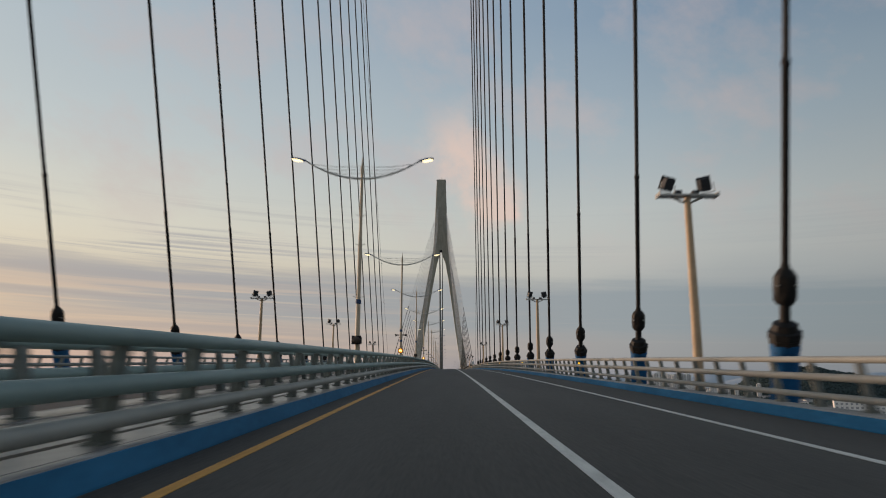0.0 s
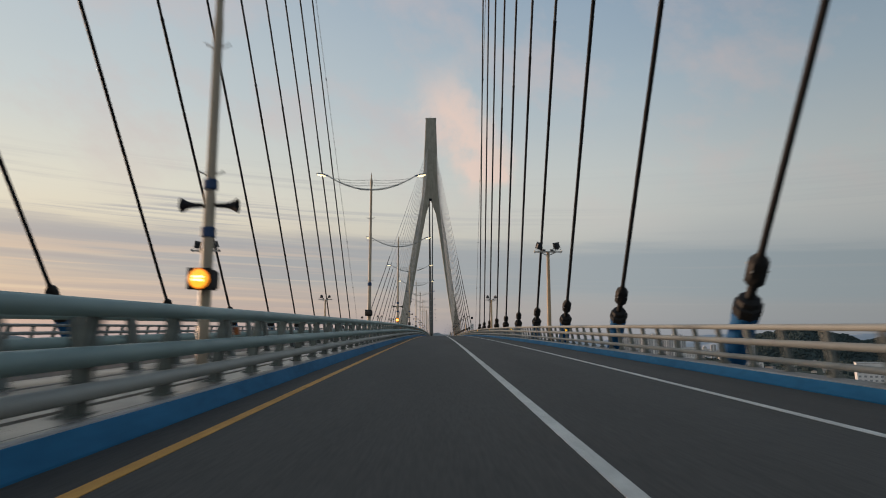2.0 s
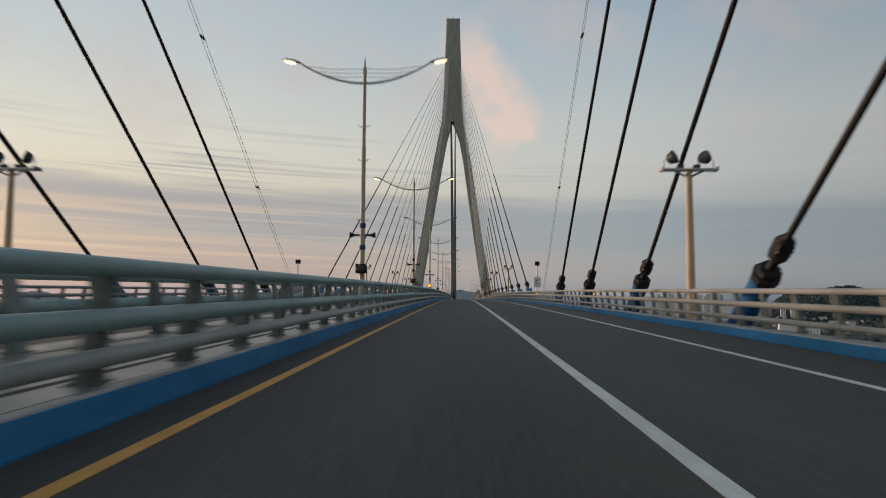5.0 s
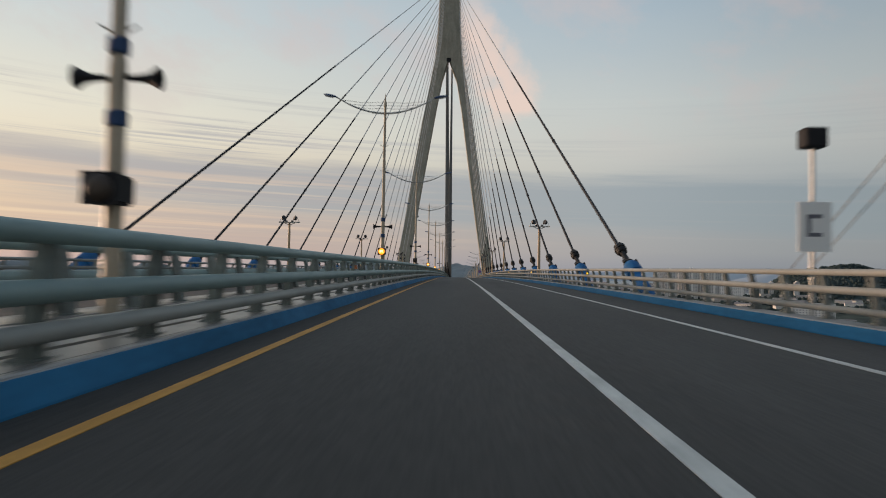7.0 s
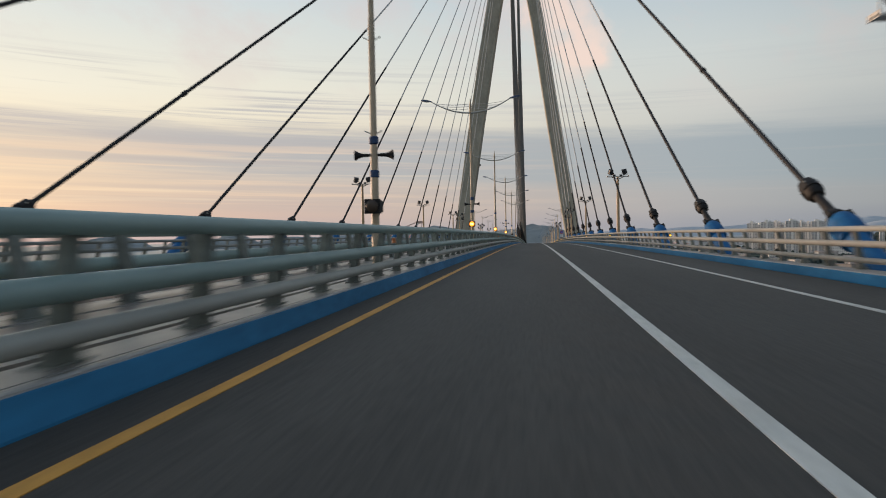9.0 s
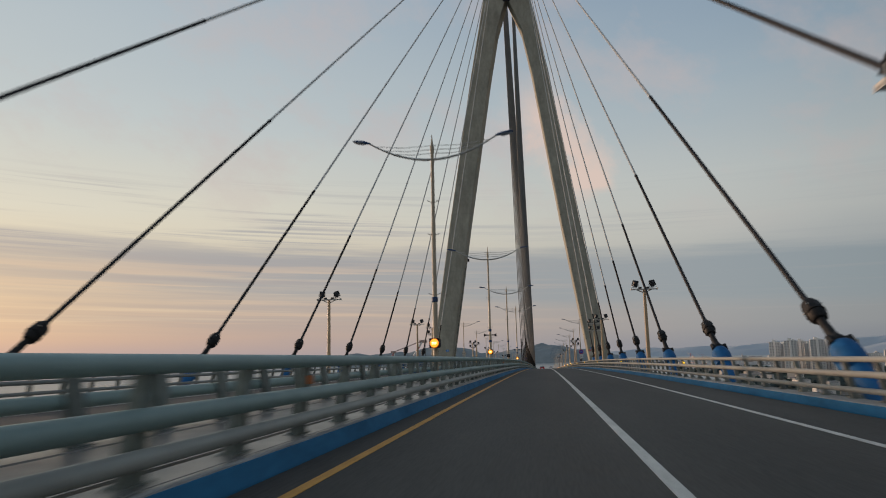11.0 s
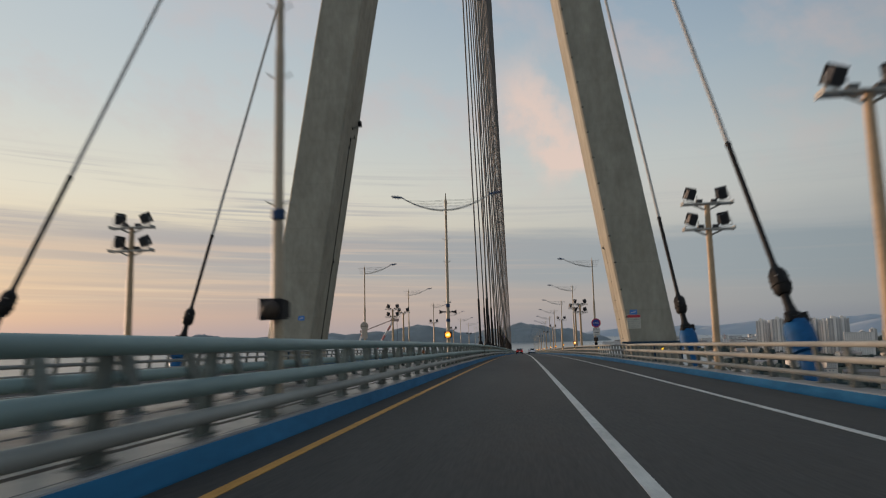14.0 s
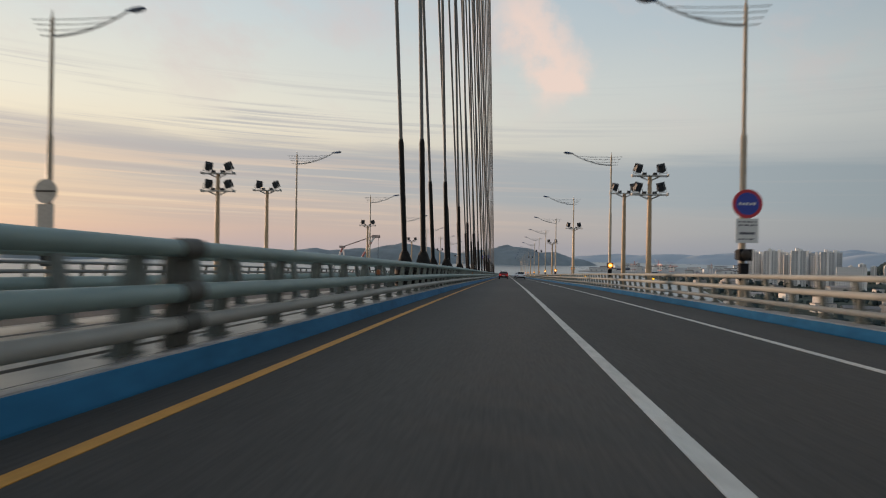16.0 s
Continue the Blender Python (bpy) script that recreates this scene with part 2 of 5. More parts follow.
def formwork_joints(m, every, width):
    """Faint dark pour joints across the concrete, and streaks running down from them."""
    nt = m.node_tree
    b = nt.nodes["Principled BSDF"]
    old = b.inputs["Base Color"].links[0].from_socket
    tc = nt.nodes.new("ShaderNodeTexCoord")
    sp = nt.nodes.new("ShaderNodeSeparateXYZ")
    nt.links.new(tc.outputs["Object"], sp.inputs[0])
    md = nt.nodes.new("ShaderNodeMath")
    md.operation = "PINGPONG"
    nt.links.new(sp.outputs[2], md.inputs[0])
    md.inputs[1].default_value = every / 2
    lt = nt.nodes.new("ShaderNodeMapRange")
    nt.links.new(md.outputs[0], lt.inputs[0])
    lt.inputs[1].default_value, lt.inputs[2].default_value, lt.inputs[3].default_value, lt.inputs[4].default_value = 0.0, width, 0.88, 1.0
    n = nt.nodes.new("ShaderNodeTexNoise")
    mp = nt.nodes.new("ShaderNodeMapping")
    mp.inputs["Scale"].default_value = (1.1, 1.1, 0.16)
    nt.links.new(tc.outputs["Object"], mp.inputs[0])
    nt.links.new(mp.outputs[0], n.inputs["Vector"])
    n.inputs["Scale"].default_value, n.inputs["Detail"].default_value = 1.0, 5
    st = nt.nodes.new("ShaderNodeMapRange")
    nt.links.new(n.outputs["Fac"], st.inputs[0])
    st.inputs[1].default_value, st.inputs[2].default_value, st.inputs[3].default_value, st.inputs[4].default_value = 0.35, 0.65, 0.91, 1.05
    prev = old
    for f in (lt.outputs[0], st.outputs[0]):
        x = nt.nodes.new("ShaderNodeMix")
        x.data_type, x.blend_type = "RGBA", "MULTIPLY"
        x.inputs[0].default_value = 1
        nt.links.new(prev, x.inputs[6])
        nt.links.new(f, x.inputs[7])
        prev = x.outputs[2]
    nt.links.new(prev, b.inputs["Base Color"])


formwork_joints(PYLON, 4.0, 0.05)
RAIL_GREEN = material("grey_green_rail_paint", (0.245, 0.34, 0.328), 0.5, grain=0.08, scale=9, stain=0.22, stain_scale=1.2, stretch=(1, 0.3, 1), gloss=0.3)
# low rail lightened: the skylight falling on it is in its colour
RAIL_LOW = material("skylit_low_rail", (0.34, 0.35, 0.32), 0.5, grain=0.08, scale=9, stain=0.25, stain_scale=1.2, stretch=(1, 0.3, 1), gloss=0.3)
RAIL_CREAM = material("cream_rail_paint", (0.24, 0.25, 0.235), 0.5, grain=0.08, scale=9, stain=0.22, stain_scale=1.2, stretch=(1, 0.3, 1), gloss=0.3)
POST_GREY = material("cream_post_paint", (0.20, 0.215, 0.195), 0.55, grain=0.1, scale=12, stain=0.3, stain_scale=3, per_thing=0.15)
POST_GREEN = material("grey_green_post_paint", (0.155, 0.178, 0.165), 0.55, grain=0.12, scale=12, stain=0.4, stain_scale=3, per_thing=0.15, gloss=0.3)
CABLE_GREY = material("grey_cable_sheath", (0.43, 0.42, 0.39), 0.5, grain=0.1, scale=6, stain=0.15, stain_scale=0.5)
# darker copy of the grey sheath: the backlit look is in its colour
CABLE_BACKLIT = material("backlit_cable_sheath", (0.036, 0.036, 0.038), 0.6, grain=0.1, scale=6, stain=0.15, stain_scale=0.5, gloss=0.25)
CABLE_BLACK = material("black_cable_sleeve", (0.016, 0.016, 0.017), 0.6, grain=0.15, scale=8, gloss=0.25)
CABLE_MID = material("mid_grey_cable_sheath", (0.21, 0.21, 0.205), 0.6, grain=0.1, scale=6, stain=0.15, stain_scale=0.5, gloss=0.3)
DAMPER = material("dark_damper_casing", (0.015, 0.0145, 0.014), 0.6, grain=0.2, scale=9, stain=0.35, stain_scale=3, gloss=0.2)
PIPE_BLUE = material("blue_anchor_pipe_paint", (0.012, 0.100, 0.255), 0.6, grain=0.1, scale=8, stain=0.3, stain_scale=1.5, gloss=0.2)
STEEL = material("galvanised_steel", (0.42, 0.41, 0.38), 0.45, metal=0.4, grain=0.1, scale=10, stain=0.2, stain_scale=1)
# ledge blue taken darker, for the shade at the foot of the leg
LEDGE_SHADED = material("shaded_blue_ledge", (0.022, 0.055, 0.095), 0.7, grain=0.15, scale=6, stain=0.3, stain_scale=1.5, gloss=0.2)
POLE = material("pale_pole_paint", (0.44, 0.36, 0.26), 0.5, grain=0.06, scale=10, stain=0.2, stain_scale=0.8, per_thing=0.08)
# warm tan all round: the low sun's orange is put into the mast colour
MAST_SUNLIT = material("sunlit_tan_mast", (0.46, 0.325, 0.195), 0.55, grain=0.08, scale=8, stain=0.25, stain_scale=0.9, per_thing=0.08)
DARK = material("dark_fitting", (0.016, 0.016, 0.018), 0.7, grain=0.2, scale=14, gloss=0.2)
FLOOD_GREY = material("floodlight_casing", (0.032, 0.034, 0.038), 0.5, grain=0.2, scale=14, gloss=0.35)
JOINT_DARK = material("dark_joint_steel", (0.085, 0.088, 0.078), 0.6, grain=0.2, scale=10, stain=0.4, stain_scale=3, gloss=0.3)
BLUE_CLAMP = material("blue_clamp", (0.028, 0.06, 0.14), 0.6, grain=0.1, scale=10, gloss=0.3)
GLASS_OFF = material("unlit_lamp_glass", (0.30, 0.33, 0.38), 0.15, grain=0.05, scale=10)
LAMP_ON = material("lit_lamp_glass", (0.9, 0.8, 0.6), 0.3, emit=((1.0, 0.80, 0.43), 2.2))
AMBER_ON = material("lit_amber_lens", (0.3, 0.12, 0.02), 0.3, emit=((1.0, 0.40, 0.03), 1.5))
LED_ON = material("lit_amber_leds", (0.5, 0.3, 0.1), 0.3, emit=((1.0, 0.80, 0.36), 2.6))
# glowing ring added round the lens in place of its orange halo
AMBER_HALO = material("amber_glow_halo", (0.3, 0.10, 0.02), 0.4, emit=((1.0, 0.24, 0.01), 0.7))
AMBER_BOX = material("unlit_amber_lens", (0.035, 0.022, 0.014), 0.5, grain=0.1, scale=10)
# amber marker lens with a mild glow added
REFLECT = material("amber_marker_lens", (0.9, 0.55, 0.03), 0.3, emit=((1.0, 0.55, 0.03), 1.2))
SIGN_BLUE = material("sign_blue", (0.03, 0.06, 0.36), 0.4, grain=0.05, scale=20)
SIGN_RED = material("sign_red", (0.50, 0.03, 0.05), 0.4, grain=0.05, scale=20)
SIGN_WHITE = material("sign_white", (0.70, 0.70, 0.68), 0.4, grain=0.05, scale=20)
BOARD_CREAM = material("board_cream", (0.50, 0.49, 0.42), 0.5, grain=0.08, scale=12, stain=0.2, stain_scale=2)
SIGN_DARK = material("sign_lettering", (0.10, 0.10, 0.12), 0.5)
CONDUIT_BUFF = material("buff_conduit_paint", (0.33, 0.29, 0.23), 0.7, grain=0.1, scale=6)
PLATE_BLUE = material("plate_blue", (0.05, 0.20, 0.55), 0.4, grain=0.05, scale=20)
WATER = material("sea_water", (0.20, 0.23, 0.24), 0.3, grain=0.1, scale=0.02, stain=0.12, stain_scale=0.002, bump=0.25)
LAND = material("coastal_land", (0.065, 0.078, 0.062), 0.95, grain=0.5, scale=0.03, stain=0.45, stain_scale=0.006, gloss=0.1)
# a little blue haze is mixed into the green
WOOD_GREEN = material("woodland", (0.046, 0.064, 0.064), 0.95, grain=0.3, scale=0.08, stain=0.3, stain_scale=0.01, per_thing=0.05, gloss=0.05)
# the evening haze over the far hills is painted into these two colours
HAZED_HILL = material("hazed_hill", (0.225, 0.255, 0.265), 1.0, grain=0.2, scale=0.014, stain=0.25, stain_scale=0.004)
HAZED_RIDGE = material("hazed_ridge", (0.40, 0.445, 0.49), 1.0, grain=0.03, scale=0.01)
TOWER_WALL = material("apartment_paint", (0.54, 0.54, 0.53), 0.8, grain=0.06, scale=0.4, stain=0.12, stain_scale=0.05, per_thing=0.08)
TOWER_PALE = material("apartment_pale_paint", (0.70, 0.69, 0.67), 0.8, grain=0.06, scale=0.4)
WINDOW = material("far_window_glass", (0.30, 0.31, 0.325), 0.25, grain=0.2, scale=0.6)
ROOF = material("house_roof", (0.22, 0.20, 0.19), 0.8, grain=0.2, scale=0.3, per_thing=0.25)
HOUSE = material("house_render", (0.48, 0.46, 0.43), 0.8, grain=0.1, scale=0.5, per_thing=0.25)
CAR_RED = material("red_car_paint", (0.30, 0.015, 0.015), 0.25, grain=0.04, scale=6)
CAR_WHITE = material("white_car_paint", (0.70, 0.71, 0.72), 0.25, grain=0.04, scale=6)
CAR_GLASS = material("car_glass", (0.02, 0.022, 0.025), 0.08)
RUBBER = material("tyre_rubber", (0.015, 0.015, 0.015), 0.8, grain=0.1, scale=20)
TAIL = material("tail_lamp", (0.5, 0.02, 0.02), 0.3, emit=((1.0, 0.06, 0.04), 0.5))
TAIL_OFF = material("unlit_tail_lamp", (0.22, 0.015, 0.015), 0.3)
CRANE_RED = material("crane_red_paint", (0.48, 0.17, 0.14), 0.6, grain=0.1, scale=0.5)
CRANE_WHITE = material("crane_white_paint", (0.66, 0.62, 0.58), 0.6, grain=0.1, scale=0.5)
CRANE_BROWN = material("crane_rusty_paint", (0.40, 0.29, 0.25), 0.7, grain=0.15, scale=0.5)


# ---- geometry helpers ----
XC = -4.55                    # the bridge's middle line
CREST, CURVE, STRAIGHT = 195.0, -0.00013859, 455.4
SEA = -58.0


def deck(y):
    """Height of the roadway at y: a crest curve over the main span, straight slopes past it."""
    q = min(max(y, -60.0), STRAIGHT)
    return CURVE * ((q - CREST) ** 2 - CREST ** 2) / 2 + CURVE * (q - CREST) * (y - q)


def slope(y):
    return CURVE * (min(max(y, -60.0), STRAIGHT) - CREST)


def mesh_of(name, verts, faces, mat, smooth=False):
    me = bpy.data.meshes.new(name)
    me.from_pydata(verts, [], faces)
    me.materials.append(mat)
    if smooth:
        me.shade_smooth()
    me.update()
    return me


def bm_mesh(name, bm, mat, smooth=False):
    bmesh.ops.recalc_face_normals(bm, faces=bm.faces)
    me = bpy.data.meshes.new(name)
    bm.to_mesh(me)
    bm.free()
    me.materials.append(mat)
    if smooth:
        me.shade_smooth()
        me.set_sharp_from_angle(angle=radians(40))
    return me


def part(name, me, parent, m=None, label=""):
    """One mesh object under a thing or under a part."""
    ob = new(name, me)
    ob.parent = parent
    if m is not None:
        ob.matrix_local = m
    if label:
        ob["label"] = label
    return ob


def thing(name, label, category, m=None, group="", kind=""):
    ob = new(name)
    ob.empty_display_size = 0.3
    if m is not None:
        ob.matrix_basis = m
    return tagged(ob, label, category, group, kind)


def add_box(bm, x0, x1, y0, y1, z0, z1, m=None):
    vs = [bm.verts.new((x, y, z)) for z in (z0, z1) for x, y in ((x0, y0), (x1, y0), (x1, y1), (x0, y1))]
    for f in ((3, 2, 1, 0), (4, 5, 6, 7), (0, 1, 5, 4), (1, 2, 6, 5), (2, 3, 7, 6), (3, 0, 4, 7)):
        bm.faces.new([vs[i] for i in f])
    if m is not None:
        bmesh.ops.transform(bm, matrix=m, verts=vs)
    return vs


def box(name, x0, x1, y0, y1, z0, z1, mat, bevel=0.0):
    bm = bmesh.new()
    add_box(bm, x0, x1, y0, y1, z0, z1)
    if bevel:
        bmesh.ops.bevel(bm, geom=bm.edges[:], offset=bevel, segments=1, affect="EDGES")
    return bm_mesh(name, bm, mat)


def add_turned(bm, profile, n=12, m=None):
    """A turned body: profile of (radius, z) along z, closed at both ends."""
    rings = []
    for r, z in profile:
        rings.append([bm.verts.new((r * math.cos(2 * math.pi * i / n), r * math.sin(2 * math.pi * i / n), z)) for i in range(n)])
    for a, b in zip(rings, rings[1:]):
        for i in range(n):
            bm.faces.new((a[i], a[(i + 1) % n], b[(i + 1) % n], b[i]))
    bm.faces.new(rings[0][::-1])
    bm.faces.new(rings[-1])
    if m is not None:
        bmesh.ops.transform(bm, matrix=m, verts=[v for r in rings for v in r])


def turned(name, profile, mat, n=12):
    bm = bmesh.new()
    add_turned(bm, profile, n)
    return bm_mesh(name, bm, mat, True)


def add_tube(bm, pts, radii, n=8):
    """A tube of changing radius through points."""
    rings = []
    pts = [Vector(p) for p in pts]
    for i, p in enumerate(pts):
        d = (pts[min(i + 1, len(pts) - 1)] - pts[max(i - 1, 0)]).normalized()
        a = d.cross(Vector((0, 1, 0)) if abs(d.y) < 0.8 else Vector((1, 0, 0))).normalized()
        b = d.cross(a)
        r = radii[i] if isinstance(radii, (list, tuple)) else radii
        rings.append([bm.verts.new(p + r * (math.cos(2 * math.pi * k / n) * a + math.sin(2 * math.pi * k / n) * b)) for k in range(n)])
    for a, b in zip(rings, rings[1:]):
        for i in range(n):
            bm.faces.new((a[i], a[(i + 1) % n], b[(i + 1) % n], b[i]))
    bm.faces.new(rings[0][::-1])
    bm.faces.new(rings[-1])


def tube(name, pts, radii, mat, n=8):
    bm = bmesh.new()
    add_tube(bm, pts, radii, n)
    return bm_mesh(name, bm, mat, True)


def along(name, section, y0, y1, mat, step=5.0, smooth=False, wave=0.0):
    """A body of constant section, (x, height over the roadway), swept along the deck."""
    n = len(section)
    ys = np.linspace(y0, y1, int((y1 - y0) / step) + 1)
    verts, faces = [], []
    for y in ys:
        z = deck(y)
        verts += [(x, y, z + h) for x, h in section]
    for k in range(len(ys) - 1):
        for i in range(n):
            j = (i + 1) % n
            faces.append((k * n + i, (k + 1) * n + i, (k + 1) * n + j, k * n + j))
    faces.append(tuple(range(n)))
    faces.append(tuple(reversed(range((len(ys) - 1) * n, len(ys) * n))))
    bm = bmesh.new()
    me = mesh_of(name, verts, faces, mat)
    bm.from_mesh(me)
    bpy.data.meshes.remove(me)
    me = bm_mesh(name, bm, mat)
    if smooth:
        me.shade_smooth()
        me.set_sharp_from_angle(angle=radians(50))
    return me


def ring(x, h, rx, rh, n=10):
    return [(x + rx * math.cos(2 * math.pi * i / n), h + rh * math.sin(2 * math.pi * i / n)) for i in range(n)]


Y0, Y1 = -70.0, 1300.0        # the built stretch of the bridge


# ---- the large structure: sea, land, deck ----
def sea():
    verts, faces = [], []
    xs = [-9000, -3000, -1000, -300, 0, 300, 1000, 3000, 9000]
    ys = [-6000, -1000, 0, 1000, 3000, 9000]
    for y in ys:
        verts += [(x, y, SEA) for x in xs]
    n = len(xs)
    for j in range(len(ys) - 1):
        faces += [(j * n + i, j * n + i + 1, (j + 1) * n + i + 1, (j + 1) * n + i) for i in range(n - 1)]
    tagged(new("water", mesh_of("water", verts, faces, WATER)), "calm grey sea below the bridge", "sea", kind="structure")


sea()


def sweep_thing(name, me, label, category):
    return tagged(new(name, me), label, category, kind="structure")


# roadways: a slab with a level top for each carriageway
for nm, a, b in (("road", -2.9, 5.98), ("road_opposite", 2 * XC - 5.98, 2 * XC + 2.9)):
    sweep_thing(nm, along(nm, [(a, -0.30), (b, -0.30), (b, 0.0), (a, 0.0)], Y0, Y1, ASPHALT), "worn dark grey asphalt roadway of the bridge", "road")
# bridge girder under it
sweep_thing("girder", along("girder", [(XC - 14.2, -0.35), (XC - 13.2, -1.6), (XC - 8, -3.0), (XC + 8, -3.0), (XC + 13.2, -1.6), (XC + 14.2, -0.35)], Y0, Y1, DECK_CONCRETE, 10),
            "grey bridge girder under the roadway", "bridge")


def paint(name, x, w, mat, label):
    a, b = x - w / 2, x + w / 2
    sweep_thing(name, along(name, [(a, -0.02), (b, -0.02), (b, 0.005), (a, 0.005)], Y0, Y1, mat), label, "road marking")


paint("road_marking_1", -2.34, 0.13, YELLOW, "worn yellow line along the median side of the road")
paint("road_marking_2", 1.18, 0.15, WHITE, "solid white lane line on grey asphalt")
paint("road_marking_3", 4.28, 0.125, WHITE, "white edge line on grey asphalt")
paint("road_marking_4", 2 * XC + 2.34, 0.13, YELLOW, "worn yellow line along the median side of the road")
paint("road_marking_5", 2 * XC - 1.18, 0.15, WHITE, "solid white lane line on grey asphalt")
paint("road_marking_6", 2 * XC - 4.28, 0.125, WHITE, "white edge line on grey asphalt")


def kerb(name, x, out, top=0.236):
    """A blue painted kerb: its face leans back, a concrete strip lies behind it. out: +1 where it rises to the right."""
    sec = [(x, -0.28), (x, 0.02), (x + out * 0.07, top - 0.016), (x + out * 0.085, top), (x + out * 0.10, top), (x + out * 0.10, -0.28)]
    sweep_thing(name, along(name, sec, Y0, Y1, BLUE_KERB), "blue painted concrete kerb with a scuffed face", "kerb")
    cap = "trim_" + name[-1]
    sweep_thing(cap, along(cap, [(x + out * 0.078, top - 0.05), (x + out * 0.078, top + 0.007), (x + out * 0.155, top + 0.007), (x + out * 0.155, top - 0.05)][::out], Y0, Y1, CAP), "pale concrete edge along the kerb top, coloured as lit", "kerb edge")


kerb("kerb_1", 5.98, 1, 0.205)
kerb("kerb_2", -2.90, -1)
kerb("kerb_3", 2 * XC + 2.90, 1)
kerb("kerb_4", 2 * XC - 5.98, -1, 0.205)
for n_, sg in ((1, 1), (2, -1)):
    mid = XC * (1 - sg)
    nm = "edge_strip_%d" % n_
    sweep_thing(nm, along(nm, [(mid + sg * 6.08, -0.34), (mid + sg * 6.74, -0.34), (mid + sg * 6.74, 0.17), (mid + sg * 6.71, 0.20), (mid + sg * 6.08, 0.20)][::sg], Y0, Y1, DECK_CONCRETE), "stained grey concrete edge strip under the guardrail", "deck edge")
    nm = "walkway_%d" % n_
    sweep_thing(nm, along(nm, [(mid + sg * 6.745, -0.345), (mid + sg * 9.6, -0.345), (mid + sg * 9.6, -0.20), (mid + sg * 9.5, -0.18), (mid + sg * 9.4, -0.31), (mid + sg * 6.745, -0.30)][::sg], Y0, Y1, WALKWAY), "stained concrete walkway below the deck edge, shade in its colour", "deck edge")
sweep_thing("median", along("median", [(2 * XC + 3.0, -0.3), (-3.0, -0.3), (-3.0, 0.24), (-3.12, 0.24), (-3.14, 0.20), (-3.18, 0.20), (-3.20, 0.225), (-3.62, 0.225), (-3.64, 0.17), (-3.72, 0.17), (-3.74, 0.225),
                                    (2 * XC + 3.74, 0.225), (2 * XC + 3.72, 0.17), (2 * XC + 3.64, 0.17), (2 * XC + 3.62, 0.225), (2 * XC + 3.12, 0.24), (2 * XC + 3.0, 0.24)], Y0, Y1, PALE_CONCRETE), "stained grey concrete median strip", "median")


# ---- guardrails ----
def post_mesh(name, reach, top, w, mat):
    """A plate post that narrows upwards and leans over the road by reach, with a foot plate."""
    bm = bmesh.new()
    prof = [(0.0, 0.20, w * 1.0, 0.14), (reach * 0.25, 0.23 + 0.3 * (top - 0.23), w * 0.85, 0.12), (reach * 0.65, 0.23 + 0.7 * (top - 0.23), w * 0.8, 0.11), (reach, top, w * 0.75, 0.10)]
    rings = []
    for x, z, wy, wx in prof:
        rings.append([bm.verts.new((x + sx * wx / 2, sy * wy / 2, z)) for sx, sy in ((-1, -1), (1, -1), (1, 1), (-1, 1))])
    for a, b in zip(rings, rings[1:]):
        for i in range(4):
            bm.faces.new((a[i], a[(i + 1) % 4], b[(i + 1) % 4], b[i]))
    bm.faces.new(rings[0][::-1])
    bm.faces.new(rings[-1])
    add_box(bm, -0.10, 0.10, -w * 0.7, w * 0.7, 0.19, 0.245)
    return bm_mesh(name, bm, mat)


def guardrail(label, x, lean, rails, first, gap, y0, y1, count, mat, post_w, post_mat):
    """lean: how far the posts reach over towards the rails at x."""
    g = thing("guardrail", label, "guardrail", pose(0, 0, 0))
    top = rails[0][0]
    for nm, (h, r) in zip(("top_rail", "middle_rail", "low_rail"), rails):
        part(nm, along(nm, ring(x, h, r, r * 1.0), y0, y1, RAIL_LOW if nm == "low_rail" and mat is RAIL_GREEN else mat, 5.0, True), g)
    me = post_mesh("post", lean * 0.6, top - rails[0][1] * 0.5, post_w, post_mat)
    far = []
    k = 0
    y = first
    while y < y1 - 1:
        if k < count:
            part("post", me, g, pose(x - lean, y, deck(y)))
        else:
            far.append(y)
        k += 1
        y += gap
    if far:
        src = [v.co.copy() for v in me.vertices]
        fs = [tuple(f.vertices) for f in me.polygons]
        verts, faces = [], []
        for y in far:
            o = len(verts)
            verts += [(c.x + x - lean, c.y + y, c.z + deck(y)) for c in src]
            faces += [tuple(i + o for i in f) for f in fs]
        tagged(part("distant_post", mesh_of("distant_post", verts, faces, post_mat), g), kind="stuff")
    return g


R_RAILS = ((1.04, 0.062), (0.735, 0.07), (0.41, 0.06))
L_RAILS = ((1.213, 0.088), (0.77, 0.097), (0.46, 0.082))
guardrail("cream painted tubular guardrail with three rails", 6.40, -0.22, R_RAILS, -20.9, 1.434, -60, 900, 300, RAIL_CREAM, 0.115, POST_GREY)
guardrail("grey-green tubular median guardrail with three rails", -3.20, 0.20, L_RAILS, -12.9, 1.91, -60, 900, 300, RAIL_GREEN, 0.30, POST_GREEN)
guardrail("grey-green tubular median guardrail with three rails", 2 * XC + 3.20, -0.20, L_RAILS, -12.4, 1.91, -60, 900, 260, RAIL_GREEN, 0.30, POST_GREEN)
guardrail("cream painted tubular guardrail with three rails", 2 * XC - 6.40, 0.22, R_RAILS, -20.9, 1.434, -60, 900, 300, RAIL_CREAM, 0.115, POST_GREY)


# ---- pylons ----
PY, PY_BEHIND = 411.8, -24.0
OUTER = [(0, 17.8), (30, 13.25), (62, 8.2), (80, 4.9), (92, 4.1), (128, 2.9)]


def outer(z):
    return float(np.interp(z, [a for a, b in OUTER], [b for a, b in OUTER]))


